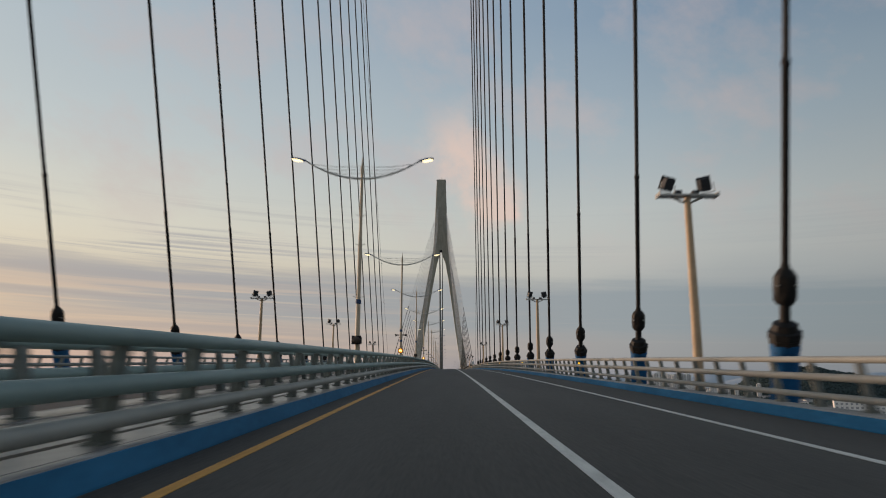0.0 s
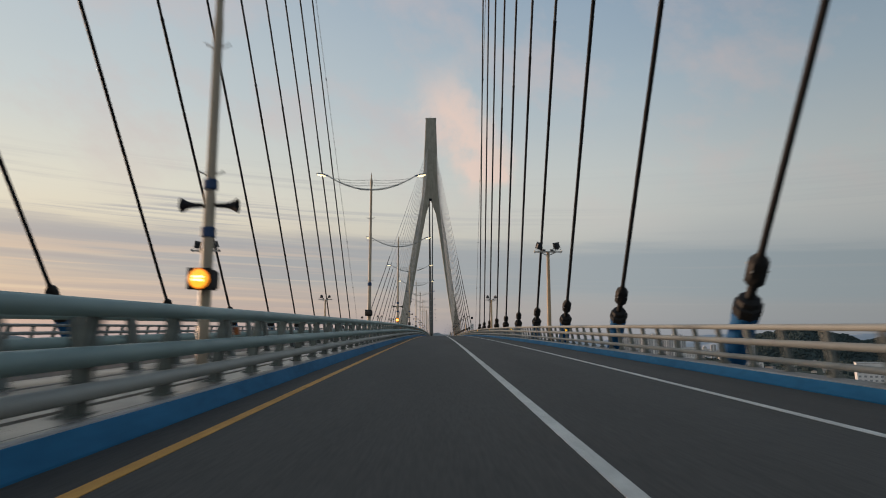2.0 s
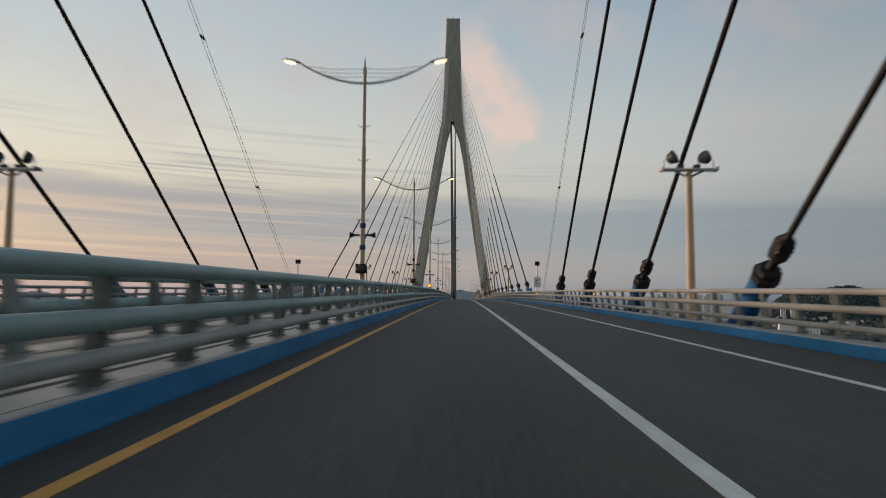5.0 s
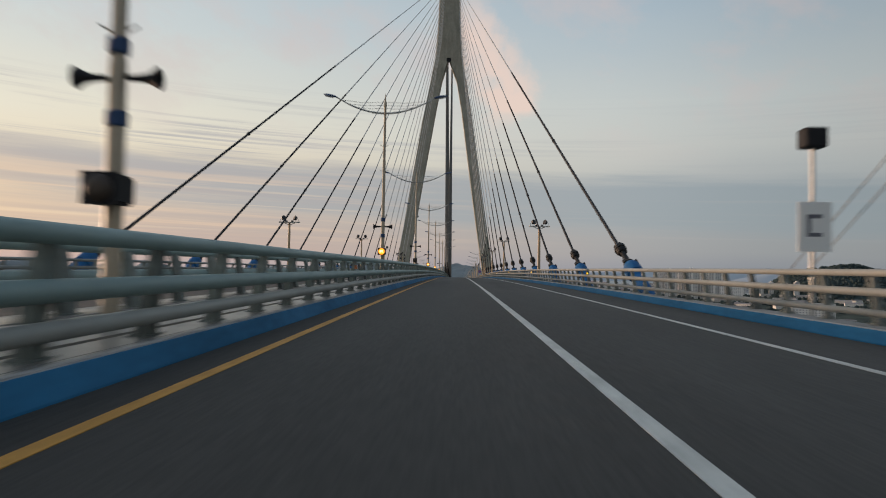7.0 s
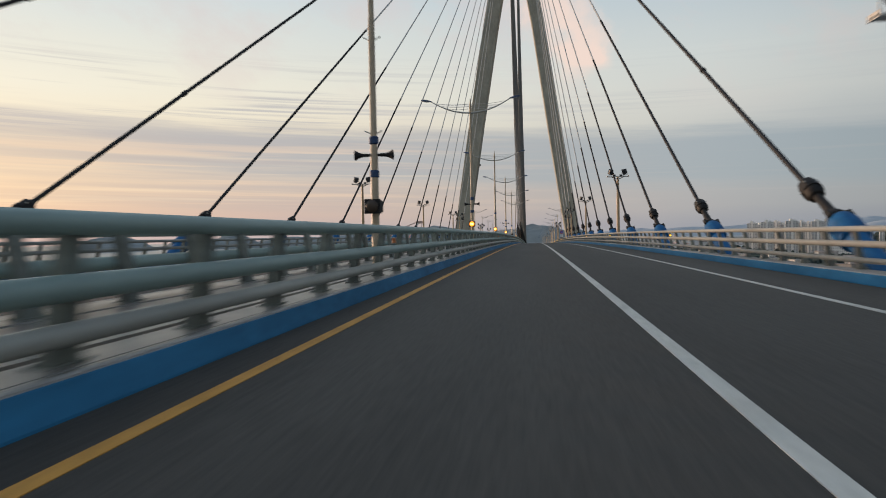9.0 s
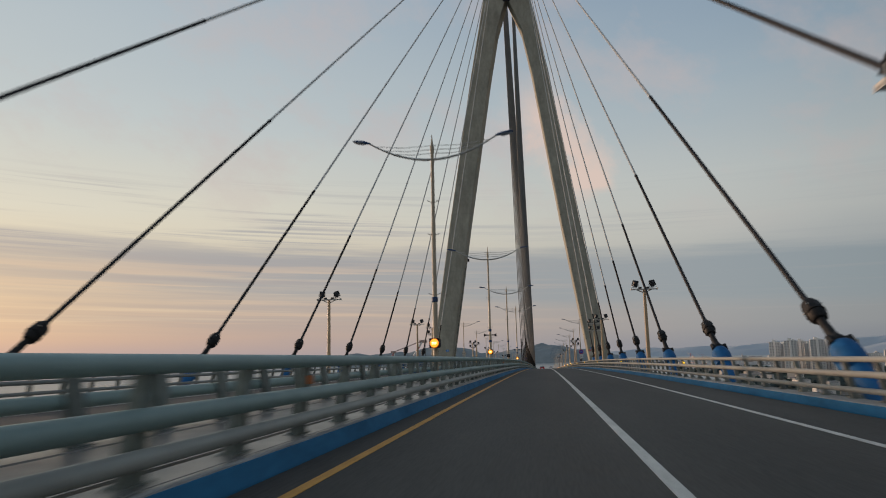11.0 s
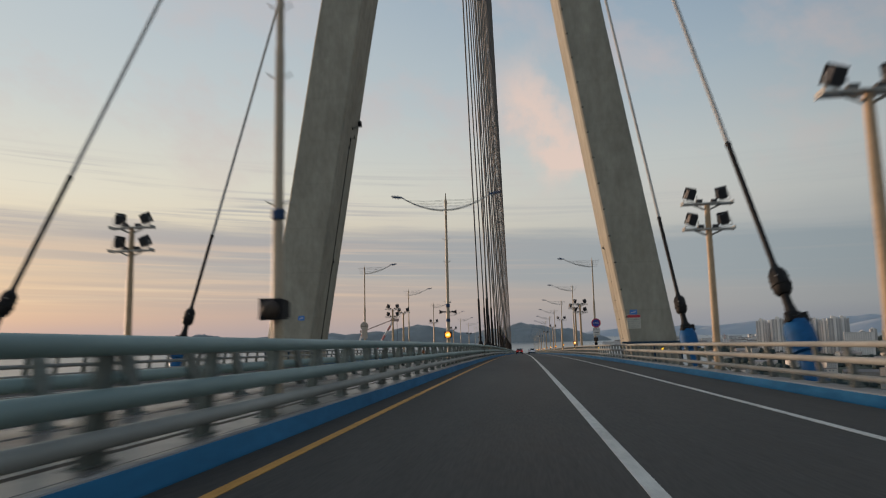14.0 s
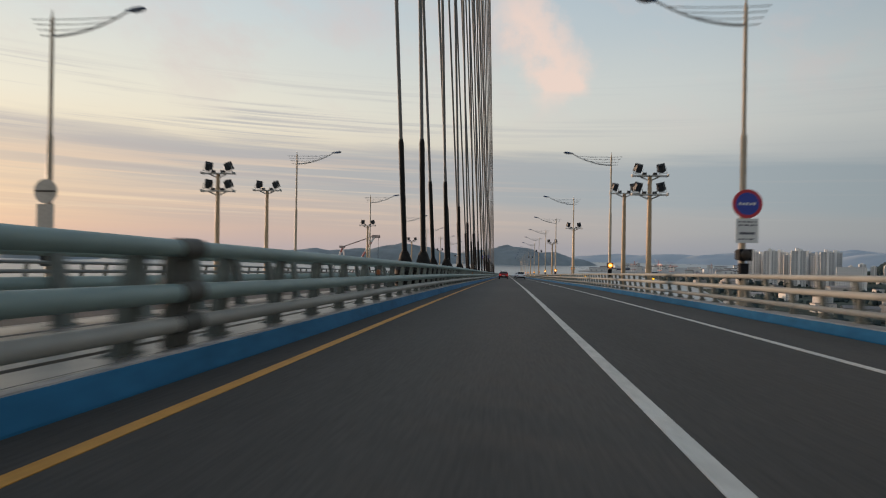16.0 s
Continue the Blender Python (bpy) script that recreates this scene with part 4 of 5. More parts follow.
# ---- small things on the bridge ----
def bars(parent, x0, x1, z_rows, y, mat, seed, h=0.05):
    """Lines of unreadable lettering as plain bars."""
    rnd = random.Random(seed)
    for z in z_rows:
        x = x0
        while x < x1 - 0.04:
            w = min(rnd.uniform(0.06, 0.16), x1 - x)
            part("lettering_bar", box("lettering_bar", x, x + w, y - 0.006, y, z, z + h, mat), parent)
            x += w + rnd.uniform(0.03, 0.07)


def disc(name, r0, r1, y, depth, mat, z, n=32):
    bm = bmesh.new()
    if r0 <= 0:
        add_turned(bm, [(r1, 0), (r1, depth)], n, pose(0, y, z, 90, 0, 0))
        return bm_mesh(name, bm, mat)
    vs = []
    for r, d in ((r0, 0), (r1, 0), (r1, depth), (r0, depth)):
        vs.append([bm.verts.new((r * math.cos(2 * math.pi * i / n), y - d, z + r * math.sin(2 * math.pi * i / n))) for i in range(n)])
    for a in range(4):
        for i in range(n):
            bm.faces.new((vs[a][i], vs[a][(i + 1) % n], vs[(a + 1) % 4][(i + 1) % n], vs[(a + 1) % 4][i]))
    return bm_mesh(name, bm, mat)


SIGN_Y = 427.8
sign = thing("traffic_sign", "round blue sign with red ring above a white notice plate", "traffic sign", pose(8.42, SIGN_Y - 0.16, deck(SIGN_Y)))
part("disc", disc("disc", 0, 0.42, 0, 0.02, SIGN_BLUE, 3.6), sign)
part("ring", disc("ring", 0.40, 0.51, 0, 0.028, SIGN_RED, 3.6), sign, label="red rim")
for k in range(5):
    part("pale_mark", box("pale_mark", -0.29 + 0.12 * k, -0.21 + 0.12 * k, -0.03, -0.021, 3.555, 3.65 - 0.02 * (k % 2), SIGN_WHITE), sign)
plate = part("notice_plate", box("notice_plate", -0.38, 0.38, -0.02, 0.0, 2.22, 3.08, SIGN_WHITE, 0.004), sign, label="white notice plate with dark bars")
bars(plate, -0.30, 0.32, (2.94, 2.82), -0.02, SIGN_DARK, 3)
bars(plate, -0.30, 0.32, (2.33,), -0.02, SIGN_DARK, 4)
part("dark_bar", box("dark_bar", -0.26, 0.26, -0.026, -0.02, 2.52, 2.60, SIGN_DARK), plate)
part("strap", box("strap", -0.16, 0.16, 0.0, 0.30, 3.1, 3.16, STEEL, 0.005), sign)
part("strap", box("strap", -0.16, 0.16, 0.0, 0.30, 2.4, 2.46, STEEL, 0.005), sign)

back_sign = thing("traffic_sign", "grey back of a round road sign above a plate", "traffic sign", pose(XC - 13.4, SIGN_Y - 0.2, deck(SIGN_Y)))
part("disc", disc("disc", 0, 0.48, 0, 0.02, STEEL, 3.82), back_sign)
part("plate", box("plate", -0.36, 0.36, -0.02, 0.0, 2.4, 3.32, STEEL, 0.004), back_sign)
part("strap", box("strap", -0.4, 0.4, -0.05, -0.02, 3.80, 3.86, DARK, 0.005), back_sign)

# short posts in the middle of the span
for s, y, x in ((1, 188.4, XC + 11.6), (-1, 187.0, XC - 11.3)):
    p = thing("marker_post", "short grey post with a small camera box" + (" and a white plate" if s > 0 else ""), "post", pose(x, y, deck(y)), "marker posts")
    part("pole", turned("pole", [(0.09, -0.305), (0.09, -0.26), (0.045, -0.24), (0.04, 3.7)], STEEL, 8), p)
    part("camera_box", box("camera_box", -0.22, 0.22, -0.2, 0.2, 3.55, 3.95, DARK, 0.03), p)
    if s > 0:
        q = part("plate", box("plate", -0.33, 0.33, -0.10, -0.07, 1.45, 2.45, SIGN_WHITE, 0.004), p, label="white plate with a grey curved mark")
        part("mark", box("mark", -0.16, -0.08, -0.106, -0.10, 1.75, 2.2, SIGN_DARK), q)
        part("mark", box("mark", -0.08, 0.14, -0.106, -0.10, 2.12, 2.2, SIGN_DARK), q)
        part("mark", box("mark", -0.08, 0.14, -0.106, -0.10, 1.75, 1.83, SIGN_DARK), q)
    else:
        part("base_block", box("base_block", -0.4, 0.4, -0.3, 0.3, -0.305, 1.5, DECK_CONCRETE, 0.03), p)

# plates on the pylon's legs
FRONT = PY - 3.25
p = thing("wall_plate", "small blue enamel plate on the concrete pylon leg", "plate", pose(9.40, FRONT, deck(PY)), "pylon plates")
part("panel", box("panel", -0.29, 0.29, -0.03, 0.012, 3.63, 4.02, PLATE_BLUE, 0.004), p)
part("stripe", tube("stripe", [(-0.2, -0.032, 3.77), (-0.05, -0.032, 3.83), (0.08, -0.032, 3.82), (0.2, -0.032, 3.89)], 0.022, SIGN_WHITE, 4), p, label="white curved mark")
p = thing("wall_plate", "small blue enamel plate on the concrete pylon leg", "plate", pose(-19.01, FRONT, deck(PY)), "pylon plates")
part("panel", box("panel", -0.29, 0.29, -0.03, 0.012, 3.79, 4.18, PLATE_BLUE, 0.004), p)
part("stripe", tube("stripe", [(-0.2, -0.032, 3.93), (-0.05, -0.032, 3.99), (0.08, -0.032, 3.98), (0.2, -0.032, 4.05)], 0.022, SIGN_WHITE, 4), p, label="white curved mark")
p = thing("notice_board", "white notice board with a red heading on the pylon leg", "notice", pose(9.41, FRONT, deck(PY) - 0.04))
part("board", box("board", -0.54, 0.54, -0.04, 0.012, 2.52, 3.66, BOARD_CREAM, 0.004), p)
part("heading", box("heading", -0.52, 0.52, -0.046, -0.04, 3.42, 3.64, SIGN_RED), p, label="red heading bar")
bars(p, -0.47, 0.47, (3.24, 3.08, 2.92, 2.76, 2.62), -0.04, SIGN_DARK, 8, 0.035)


# conduits, lamps and ledges on the legs
CLIP_ME = box("clip", -0.025, 0.025, -0.10, 0.10, -0.025, 0.025, DARK, 0.01)
STUB_ME = box("stub_bracket", -0.10, 0.10, -0.05, 0.01, -0.04, 0.04, DARK, 0.01)
ELBOW_ME = box("junction_box", -0.10, 0.06, -0.11, 0.11, -0.13, 0.13, DARK, 0.02)
for s in (1, -1):
    c = thing("conduit", "thin conduit with dark clips running up the pylon leg", "conduit", pose(XC, PY, deck(PY)), "leg conduits")
    y = -0.2 if s > 0 else -0.35
    pts = [(s * (inner(s, z) - (0.012 if s > 0 else 0.03)), y, z) for z in ((0.3, 5.0, 9.6) if s > 0 else (0.3, 5.0, 10.0, 15.0, 20.0))]
    part("pipe", tube("pipe", pts, 0.014 if s > 0 else 0.036, CONDUIT_BUFF if s > 0 else DARK, 6), c)
    for k in range(5 if s > 0 else 12):
        z = 1.65 + 1.65 * k
        part("clip", CLIP_ME, c, pose(s * (inner(s, z) - 0.015), y, z, 12, 0, 0))
    if s > 0:
        for k in range(14):
            z = 3.45 + 2.28 * k
            part("stub_bracket", STUB_ME, c, pose(inner(s, z) + 0.20, -3.285 + 0.0108 * z, z))
    else:
        run = [(y, 20.0), (y + 0.05, 20.8), (0.9, 21.35)]
        part("side_pipe", tube("side_pipe", [(s * (inner(s, z) - 0.05), q, z) for q, z in run], 0.04, DARK, 6), c)
        for q, z in run:
            part("junction_box", ELBOW_ME, c, pose(s * inner(s, z), q, z))
        f = thing("floodlight", "small dark floodlight on a bent arm on the pylon leg", "floodlight", pose(XC, PY, deck(PY)))
        part("arm", tube("arm", [(s * (inner(s, 21.9) - 0.06), -0.2, 21.9), (s * (inner(s, 22.4) - 0.08), 0.9, 22.35), (s * (inner(s, 22.5) - 0.30), 1.25, 22.5)], 0.045, DARK, 6), f)
        part("base_box", ELBOW_ME, f, pose(s * inner(s, 21.9), -0.2, 21.9))
        part("lamp_body", box("lamp_body", -0.16, 0.16, -0.14, 0.14, -0.10, 0.50, DARK, 0.04), f, pose(s * (inner(s, 22.5) - 0.30), 1.30, 22.55, 15, 0, 0))
    z = 9.65 if s > 0 else 9.2
    h = thing("bracket_lamp", "small dark lamp on a triangular bracket on the pylon leg", "lamp", pose(XC + s * inner(s, z), PY + y, deck(PY) + z), "leg lamps")
    k = 0.7 if s > 0 else 1.2
    part("bracket", tube("bracket", [(0, -0.16 * k, -0.24 * k), (-s * 0.12, 0.0, -0.02), (0, 0.16 * k, -0.24 * k)], 0.022 * k, DARK, 6), h)
    part("arm", tube("arm", [(0, 0, 0.26 * k), (-s * 0.10, 0, 0.20 * k), (-s * 0.12, 0, -0.04)], 0.022 * k, DARK, 6), h)
    part("lamp_body", turned("lamp_body", [(0.03, -0.02), (0.07, 0.0), (0.065, 0.14), (0.04, 0.17)], DARK, 10), h, pose(-s * 0.11, 0, -0.10))
for s in (1, -1):
    l = thing("service_ledge", "blue painted steel ledge round the foot of the pylon leg", "ledge", pose(XC, PY, deck(PY)), "service ledges")
    part("ledge", box("ledge", s * 15.5 - 2.6, s * 15.5 + 2.6, -3.65, -3.1, 1.26, 1.42, LEDGE_SHADED, 0.02), l)
    for k in range(3):
        part("bracket", box("bracket", s * 15.5 - 2.2 + 2.1 * k, s * 15.5 - 2.05 + 2.1 * k, -3.5, -3.1, -0.3, 1.27, LEDGE_SHADED, 0.01), l)

# sleeves over the rails' expansion joints at the pylon
JOINT_ME = {r: tube("sleeve", [(0, -0.22, 0), (0, 0.22, 0)], r * 1.25, JOINT_DARK, 12) for h, r in L_RAILS}
for x in (-3.20, 2 * XC + 3.20):
    j = thing("rail_joint", "dark sleeve joint over the three median rails at the pylon", "rail joint", pose(x, 410.0, deck(410.0)), "rail joints")
    for h, r in L_RAILS:
        part("sleeve", JOINT_ME[r], j, pose(0, 0, h))
    part("bracket", box("bracket", -0.06, 0.06, -0.22, 0.22, 0.225, 1.25, JOINT_DARK, 0.01), j, pose(-0.1 if x > XC else 0.1, 0, 0))

# amber markers on the rails
for k in range(26):
    y = 8.0 + 25.0 * k
    r = thing("rail_marker", "small amber marker with a mild glow, clipped to the guardrail", "marker", pose(6.40, y, deck(y)), "rail markers")
    part("housing", box("housing", -0.07, 0.03, -0.05, 0.05, 0.81, 0.91, DARK, 0.01), r)
    part("amber_lens", box("amber_lens", -0.06, 0.02, -0.07, -0.048, 0.82, 0.90, REFLECT, 0.01), r, label="amber lens")
for k in range(14):
    y = 60.0 + 45.0 * k
    r = thing("rail_marker", "small orange reflector clipped to the median guardrail", "marker", pose(-3.20, y, deck(y)), "median markers")
    part("housing", box("housing", -0.04, 0.04, -0.05, 0.05, 0.90, 1.02, material("orange_reflector", (0.40, 0.13, 0.04), 0.4) if k == 0 else bpy.data.materials["orange_reflector"], 0.01), r)

# direction sign on a cantilever further down the slope
y = 690.0
g = thing("direction_sign", "dark blue direction sign on a cantilever pole over the far carriageway", "road sign", pose(XC, y, deck(y)))
part("pole", turned("pole", [(0.22, 0.2), (0.18, 8.6)], STEEL, 10), g, pose(-12.8, 0, 0))
part("arm", tube("arm", [(-12.8, 0, 8.2), (-3.0, 0, 8.5)], 0.10, STEEL, 8), g)
q = part("panel", box("panel", -6.5, -2.5, -0.16, -0.08, 7.6, 9.0, SIGN_BLUE, 0.02), g)
bars(q, -6.1, -3.0, (8.5, 7.95), -0.16, SIGN_WHITE, 5, 0.22)


# ---- cars ----
def car_body(mat):
    bm = bmesh.new()
    prof = [(-2.15, 0.35), (-2.2, 0.62), (-2.12, 0.92), (-1.55, 1.0), (-1.0, 1.42), (0.45, 1.46), (1.25, 1.02), (2.05, 0.86), (2.2, 0.6), (2.15, 0.33)]
    half = [0.80, 0.88, 0.86, 0.84, 0.62, 0.62, 0.84, 0.84, 0.84, 0.78]
    a = [bm.verts.new((-w, y, z)) for (y, z), w in zip(prof, half)]
    b = [bm.verts.new((w, y, z)) for (y, z), w in zip(prof, half)]
    n = len(prof)
    for i in range(n):
        j = (i + 1) % n
        bm.faces.new((a[i], a[j], b[j], b[i]))
    bm.faces.new(a[::-1])
    bm.faces.new(b)
    bmesh.ops.triangulate(bm, faces=[f for f in bm.faces if len(f.verts) > 4])
    bmesh.ops.recalc_face_normals(bm, faces=bm.faces)
    bmesh.ops.bevel(bm, geom=[e for e in bm.edges if len(e.link_faces) == 2 and e.calc_face_angle(0) > 0.5], offset=0.06, segments=2, affect="EDGES")
    return bm_mesh("body", bm, mat, True)


def car(x, y, paint_, label, lamp, group="cars on the bridge"):
    c = thing("car", label, "car", pose(x, y, deck(y), math.degrees(math.atan(slope(y)))), group)
    part("body", car_body(paint_), c)
    bm = bmesh.new()
    for q in (((-0.66, -1.52, 1.035), (0.66, -1.52, 1.035), (0.54, -1.06, 1.395), (-0.54, -1.06, 1.395)),):
        bm.faces.new([bm.verts.new(Vector(v) + Vector((0, -0.025, 0.02))) for v in q])
    bmesh.ops.solidify(bm, geom=bm.faces[:], thickness=0.02)
    part("rear_window", bm_mesh("rear_window", bm, CAR_GLASS), c)
    for s in (1, -1):
        part("side_window", box("side_window", -0.01, 0.01, -0.95, 0.75, -0.15, 0.15, CAR_GLASS, 0.004), c, pose(s * 0.745, -0.15, 1.23, 0, -s * 28, 0))
        part("tail_lamp", box("tail_lamp", s * 0.67 - 0.16, s * 0.67 + 0.16, -2.235, -2.12, 0.72, 0.86, lamp, 0.02), c, label="red tail lamp")
        for wy in (-1.35, 1.35):
            bm = bmesh.new()
            add_turned(bm, [(0.20, -0.10), (0.31, -0.09), (0.325, 0), (0.31, 0.09), (0.20, 0.10)], 16, pose(0, 0, 0, 0, 90, 0))
            w = part("wheel", bm_mesh("wheel", bm, RUBBER, True), c, pose(s * 0.78, wy, 0.325))
            bm = bmesh.new()
            add_turned(bm, [(0.19, -0.105), (0.19, 0.105)], 12, pose(0, 0, 0, 0, 90, 0))
            part("rim", bm_mesh("rim", bm, STEEL), w)
    part("bumper", box("bumper", -0.80, 0.80, -2.27, -2.10, 0.30, 0.55, DARK, 0.03), c)
    part("number_plate", box("number_plate", -0.26, 0.26, -2.245, -2.19, 0.60, 0.72, SIGN_WHITE), c)


car(-0.62, 528.0, CAR_RED, "red saloon car driving in the inner lane", TAIL)
car(2.75, 536.0, CAR_WHITE, "white saloon car in the outer lane", TAIL_OFF)
car(2.75, 572.0, CAR_WHITE, "white saloon car in the outer lane", TAIL_OFF)


# ---- land, hills and town ----
def rise(name, label, cx, cy, rx, ry, h, mat, n=48, rough_=0.18, seed=0, base=SEA):
    """A hill: a broad dome with noisy flanks, standing in the sea or on the land."""
    xs = np.linspace(-1, 1, n)
    verts, faces = [], []
    for v in xs:
        for u in xs:
            r = math.hypot(u, v)
            dome = max(0.0, 1 - r * r)
            k = noise.fractal(Vector((u * 2.2 + seed, v * 2.2 - seed, seed)), 1.0, 2.0, 5)
            k2 = noise.fractal(Vector((u * 9 + seed, v * 9, seed)), 1.0, 2.0, 4)
            z = dome * h * (1 + rough_ * 2.2 * k + rough_ * 0.25 * k2) - 3
            verts.append((cx + u * rx, cy + v * ry, base + z))
    for j in range(n - 1):
        faces += [(j * n + i, j * n + i + 1, (j + 1) * n + i + 1, (j + 1) * n + i) for i in range(n - 1)]
    return tagged(new(name, mesh_of(name, verts, faces, mat, True)), label, "hill", kind="structure")


def polar(az, dist, y0=400.0):
    return dist * math.sin(radians(az)), y0 + dist * math.cos(radians(az))


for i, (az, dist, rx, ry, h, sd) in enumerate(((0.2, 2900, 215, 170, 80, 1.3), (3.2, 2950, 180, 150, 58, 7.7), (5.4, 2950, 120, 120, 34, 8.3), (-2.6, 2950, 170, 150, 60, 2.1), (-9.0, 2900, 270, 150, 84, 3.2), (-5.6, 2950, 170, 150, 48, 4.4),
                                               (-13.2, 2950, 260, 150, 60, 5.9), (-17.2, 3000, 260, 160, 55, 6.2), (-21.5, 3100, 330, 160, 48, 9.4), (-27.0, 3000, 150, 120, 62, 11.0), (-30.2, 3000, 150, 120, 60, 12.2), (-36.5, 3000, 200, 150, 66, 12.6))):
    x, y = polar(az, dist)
    rise("backdrop_hill_%d" % (i + 1), "wooded island hill across the strait, evening haze in its colour", x, y, rx, ry, h, HAZED_HILL, 56, 0.07, sd)
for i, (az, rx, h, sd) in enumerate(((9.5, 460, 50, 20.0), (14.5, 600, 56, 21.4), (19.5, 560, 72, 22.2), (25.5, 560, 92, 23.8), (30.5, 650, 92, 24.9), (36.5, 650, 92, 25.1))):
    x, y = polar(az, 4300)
    rise("backdrop_ridge_%d" % (i + 1), "ridge of hills beyond the town, blue haze in its colour", x, y, rx, 250, h, HAZED_RIDGE, 40, 0.08, sd)


def coast(y):
    return 195 + 0.07 * max(y - 300, 0) + 30 * math.sin(y / 210.0)


def ground():
    ys = np.linspace(-600, 2150, 90)
    us = np.concatenate([[0, 0.004, 0.01, 0.02], np.linspace(0.035, 1, 56)])
    verts, faces = [], []
    n = len(us)
    for y in ys:
        for u in us:
            x = coast(y) + u * 2300
            z = SEA - 3 + min(1, u / 0.01) * 5 + 9 * max(0, noise.fractal(Vector((x / 260, y / 260, 3)), 1.0, 2.0, 4)) * min(1, u / 0.05)
            if y > 2080:
                z = SEA - 3
            verts.append((x, y, z))
    for j in range(len(ys) - 1):
        faces += [(j * n + i, j * n + i + 1, (j + 1) * n + i + 1, (j + 1) * n + i) for i in range(n - 1)]
    tagged(new("ground", mesh_of("ground", verts, faces, LAND, True)), "low coastal land with scrub beside the bridge", "land", kind="structure")


ground()
rise("hill_1", "dark wooded hill beside the water", 1095, 2055, 235, 240, 87, WOOD_GREEN, 50, 0.10, 31.0, SEA + 2)
rise("hill_2", "dark wooded hill beside the water", 1390, 1960, 240, 200, 74, WOOD_GREEN, 40, 0.12, 35.0, SEA + 2)


def clump_source(n_lat=3, n_lon=6):
    vs, fs = [(0, 0, 1.0)], []
    for i in range(1, n_lat + 1):
        a = math.pi * i / (n_lat + 1)
        for j in range(n_lon):
            b = 2 * math.pi * (j + 0.5 * (i % 2)) / n_lon
            vs.append((math.sin(a) * math.cos(b), math.sin(a) * math.sin(b), math.cos(a)))
    vs.append((0, 0, -1.0))
    for j in range(n_lon):
        fs.append((0, 1 + j, 1 + (j + 1) % n_lon))
        for i in range(n_lat - 1):
            o, p_ = 1 + i * n_lon, 1 + (i + 1) * n_lon
            fs.append((o + j, p_ + j, p_ + (j + 1) % n_lon, o + (j + 1) % n_lon))
        fs.append((len(vs) - 1, 1 + (n_lat - 1) * n_lon + (j + 1) % n_lon, 1 + (n_lat - 1) * n_lon + j))
    return np.array(vs), fs


def woods(name, label, spots, seed):
    """Many uneven crowns; spots: (x, y, z, size)."""
    rnd = np.random.RandomState(seed)
    vs, fs = clump_source()
    verts, faces = [], []
    for x, y, z, s in spots:
        o = len(verts)
        w = vs * (s * (0.75 + 0.5 * rnd.rand(len(vs), 1))) * np.array([1, 1, 0.8 + 0.5 * rnd.rand()]) + (x, y, z + s * 0.5)
        verts += [tuple(v) for v in w]
        faces += [tuple(i + o for i in f) for f in fs]
    tagged(new(name, mesh_of(name, verts, faces, WOOD_GREEN)), label, "trees", kind="stuff")


rnd = np.random.RandomState(5)
dg = bpy.context.evaluated_depsgraph_get()


def top_of(x, y):
    hit, place = scene.ray_cast(dg, Vector((x, y, 300)), Vector((0, 0, -1)))[:2]
    return place.z if hit else SEA


bpy.context.view_layer.update()
dg.update()
spots = []
for cx, cy, r, k in ((1085, 2055, 225, 4200), (1390, 1960, 215, 1800)):
    for _ in range(k):
        a, q = rnd.rand() * 6.283, math.sqrt(rnd.rand()) * r
        x, y = cx + q * math.cos(a), cy + q * math.sin(a)
        spots.append((x, y, top_of(x, y) - 0.6, 2.4 + 2.4 * rnd.rand()))
woods("wooded_slope", "dense dark trees covering the hill", spots, 6)
spots = []
while len(spots) < 1500:
    y = rnd.uniform(150, 2050)
    x = coast(y) + 20 + rnd.rand() ** 1.5 * 900
    if noise.noise(Vector((x / 120, y / 120, 8))) > 0.02:
        spots.append((x, y, top_of(x, y) - 0.5, 2.2 + 3.2 * rnd.rand()))
woods("scrub_trees", "patches of dark scrub trees on the low land", spots, 7)


# apartment towers
def tower_parts(w, d, h, pale):
    """Meshes of a tower whose front has vertical bays, balcony bands and a stair core."""
    body = box("body", -w / 2, w / 2, -d / 2, d / 2, 0, h, TOWER_WALL, 0.2)
    bays = []
    n = 4
    for i in range(n):
        x0 = -w / 2 + w * (i + 0.12) / n
        bm = bmesh.new()
        floors = int(h / 2.9)
        for f in range(floors):
            add_box(bm, x0, x0 + w * 0.62 / n, -d / 2 - 0.08, -d / 2 + 0.1, 1.0 + 2.9 * f, 2.6 + 2.9 * f)
        bays.append(bm_mesh("window_bay", bm, WINDOW))
    core = box("stair_core", -w * 0.09, w * 0.09, -d / 2 - 1.4, -d / 2 + 0.2, 0, h + 3.0, TOWER_PALE, 0.15)
    bm = bmesh.new()
    add_box(bm, -w * 0.2, w * 0.05, -d * 0.2, d * 0.25, h, h + 4.2)
    add_box(bm, w * 0.15, w * 0.3, -d * 0.2, d * 0.1, h, h + 2.6)
    roof = bm_mesh("roof_block", bm, TOWER_PALE)
    return body, bays, core, roof


TOWERS = [tower_parts(19, 13, 60, False), tower_parts(16, 13, 56, True), tower_parts(22, 13, 62, False)]


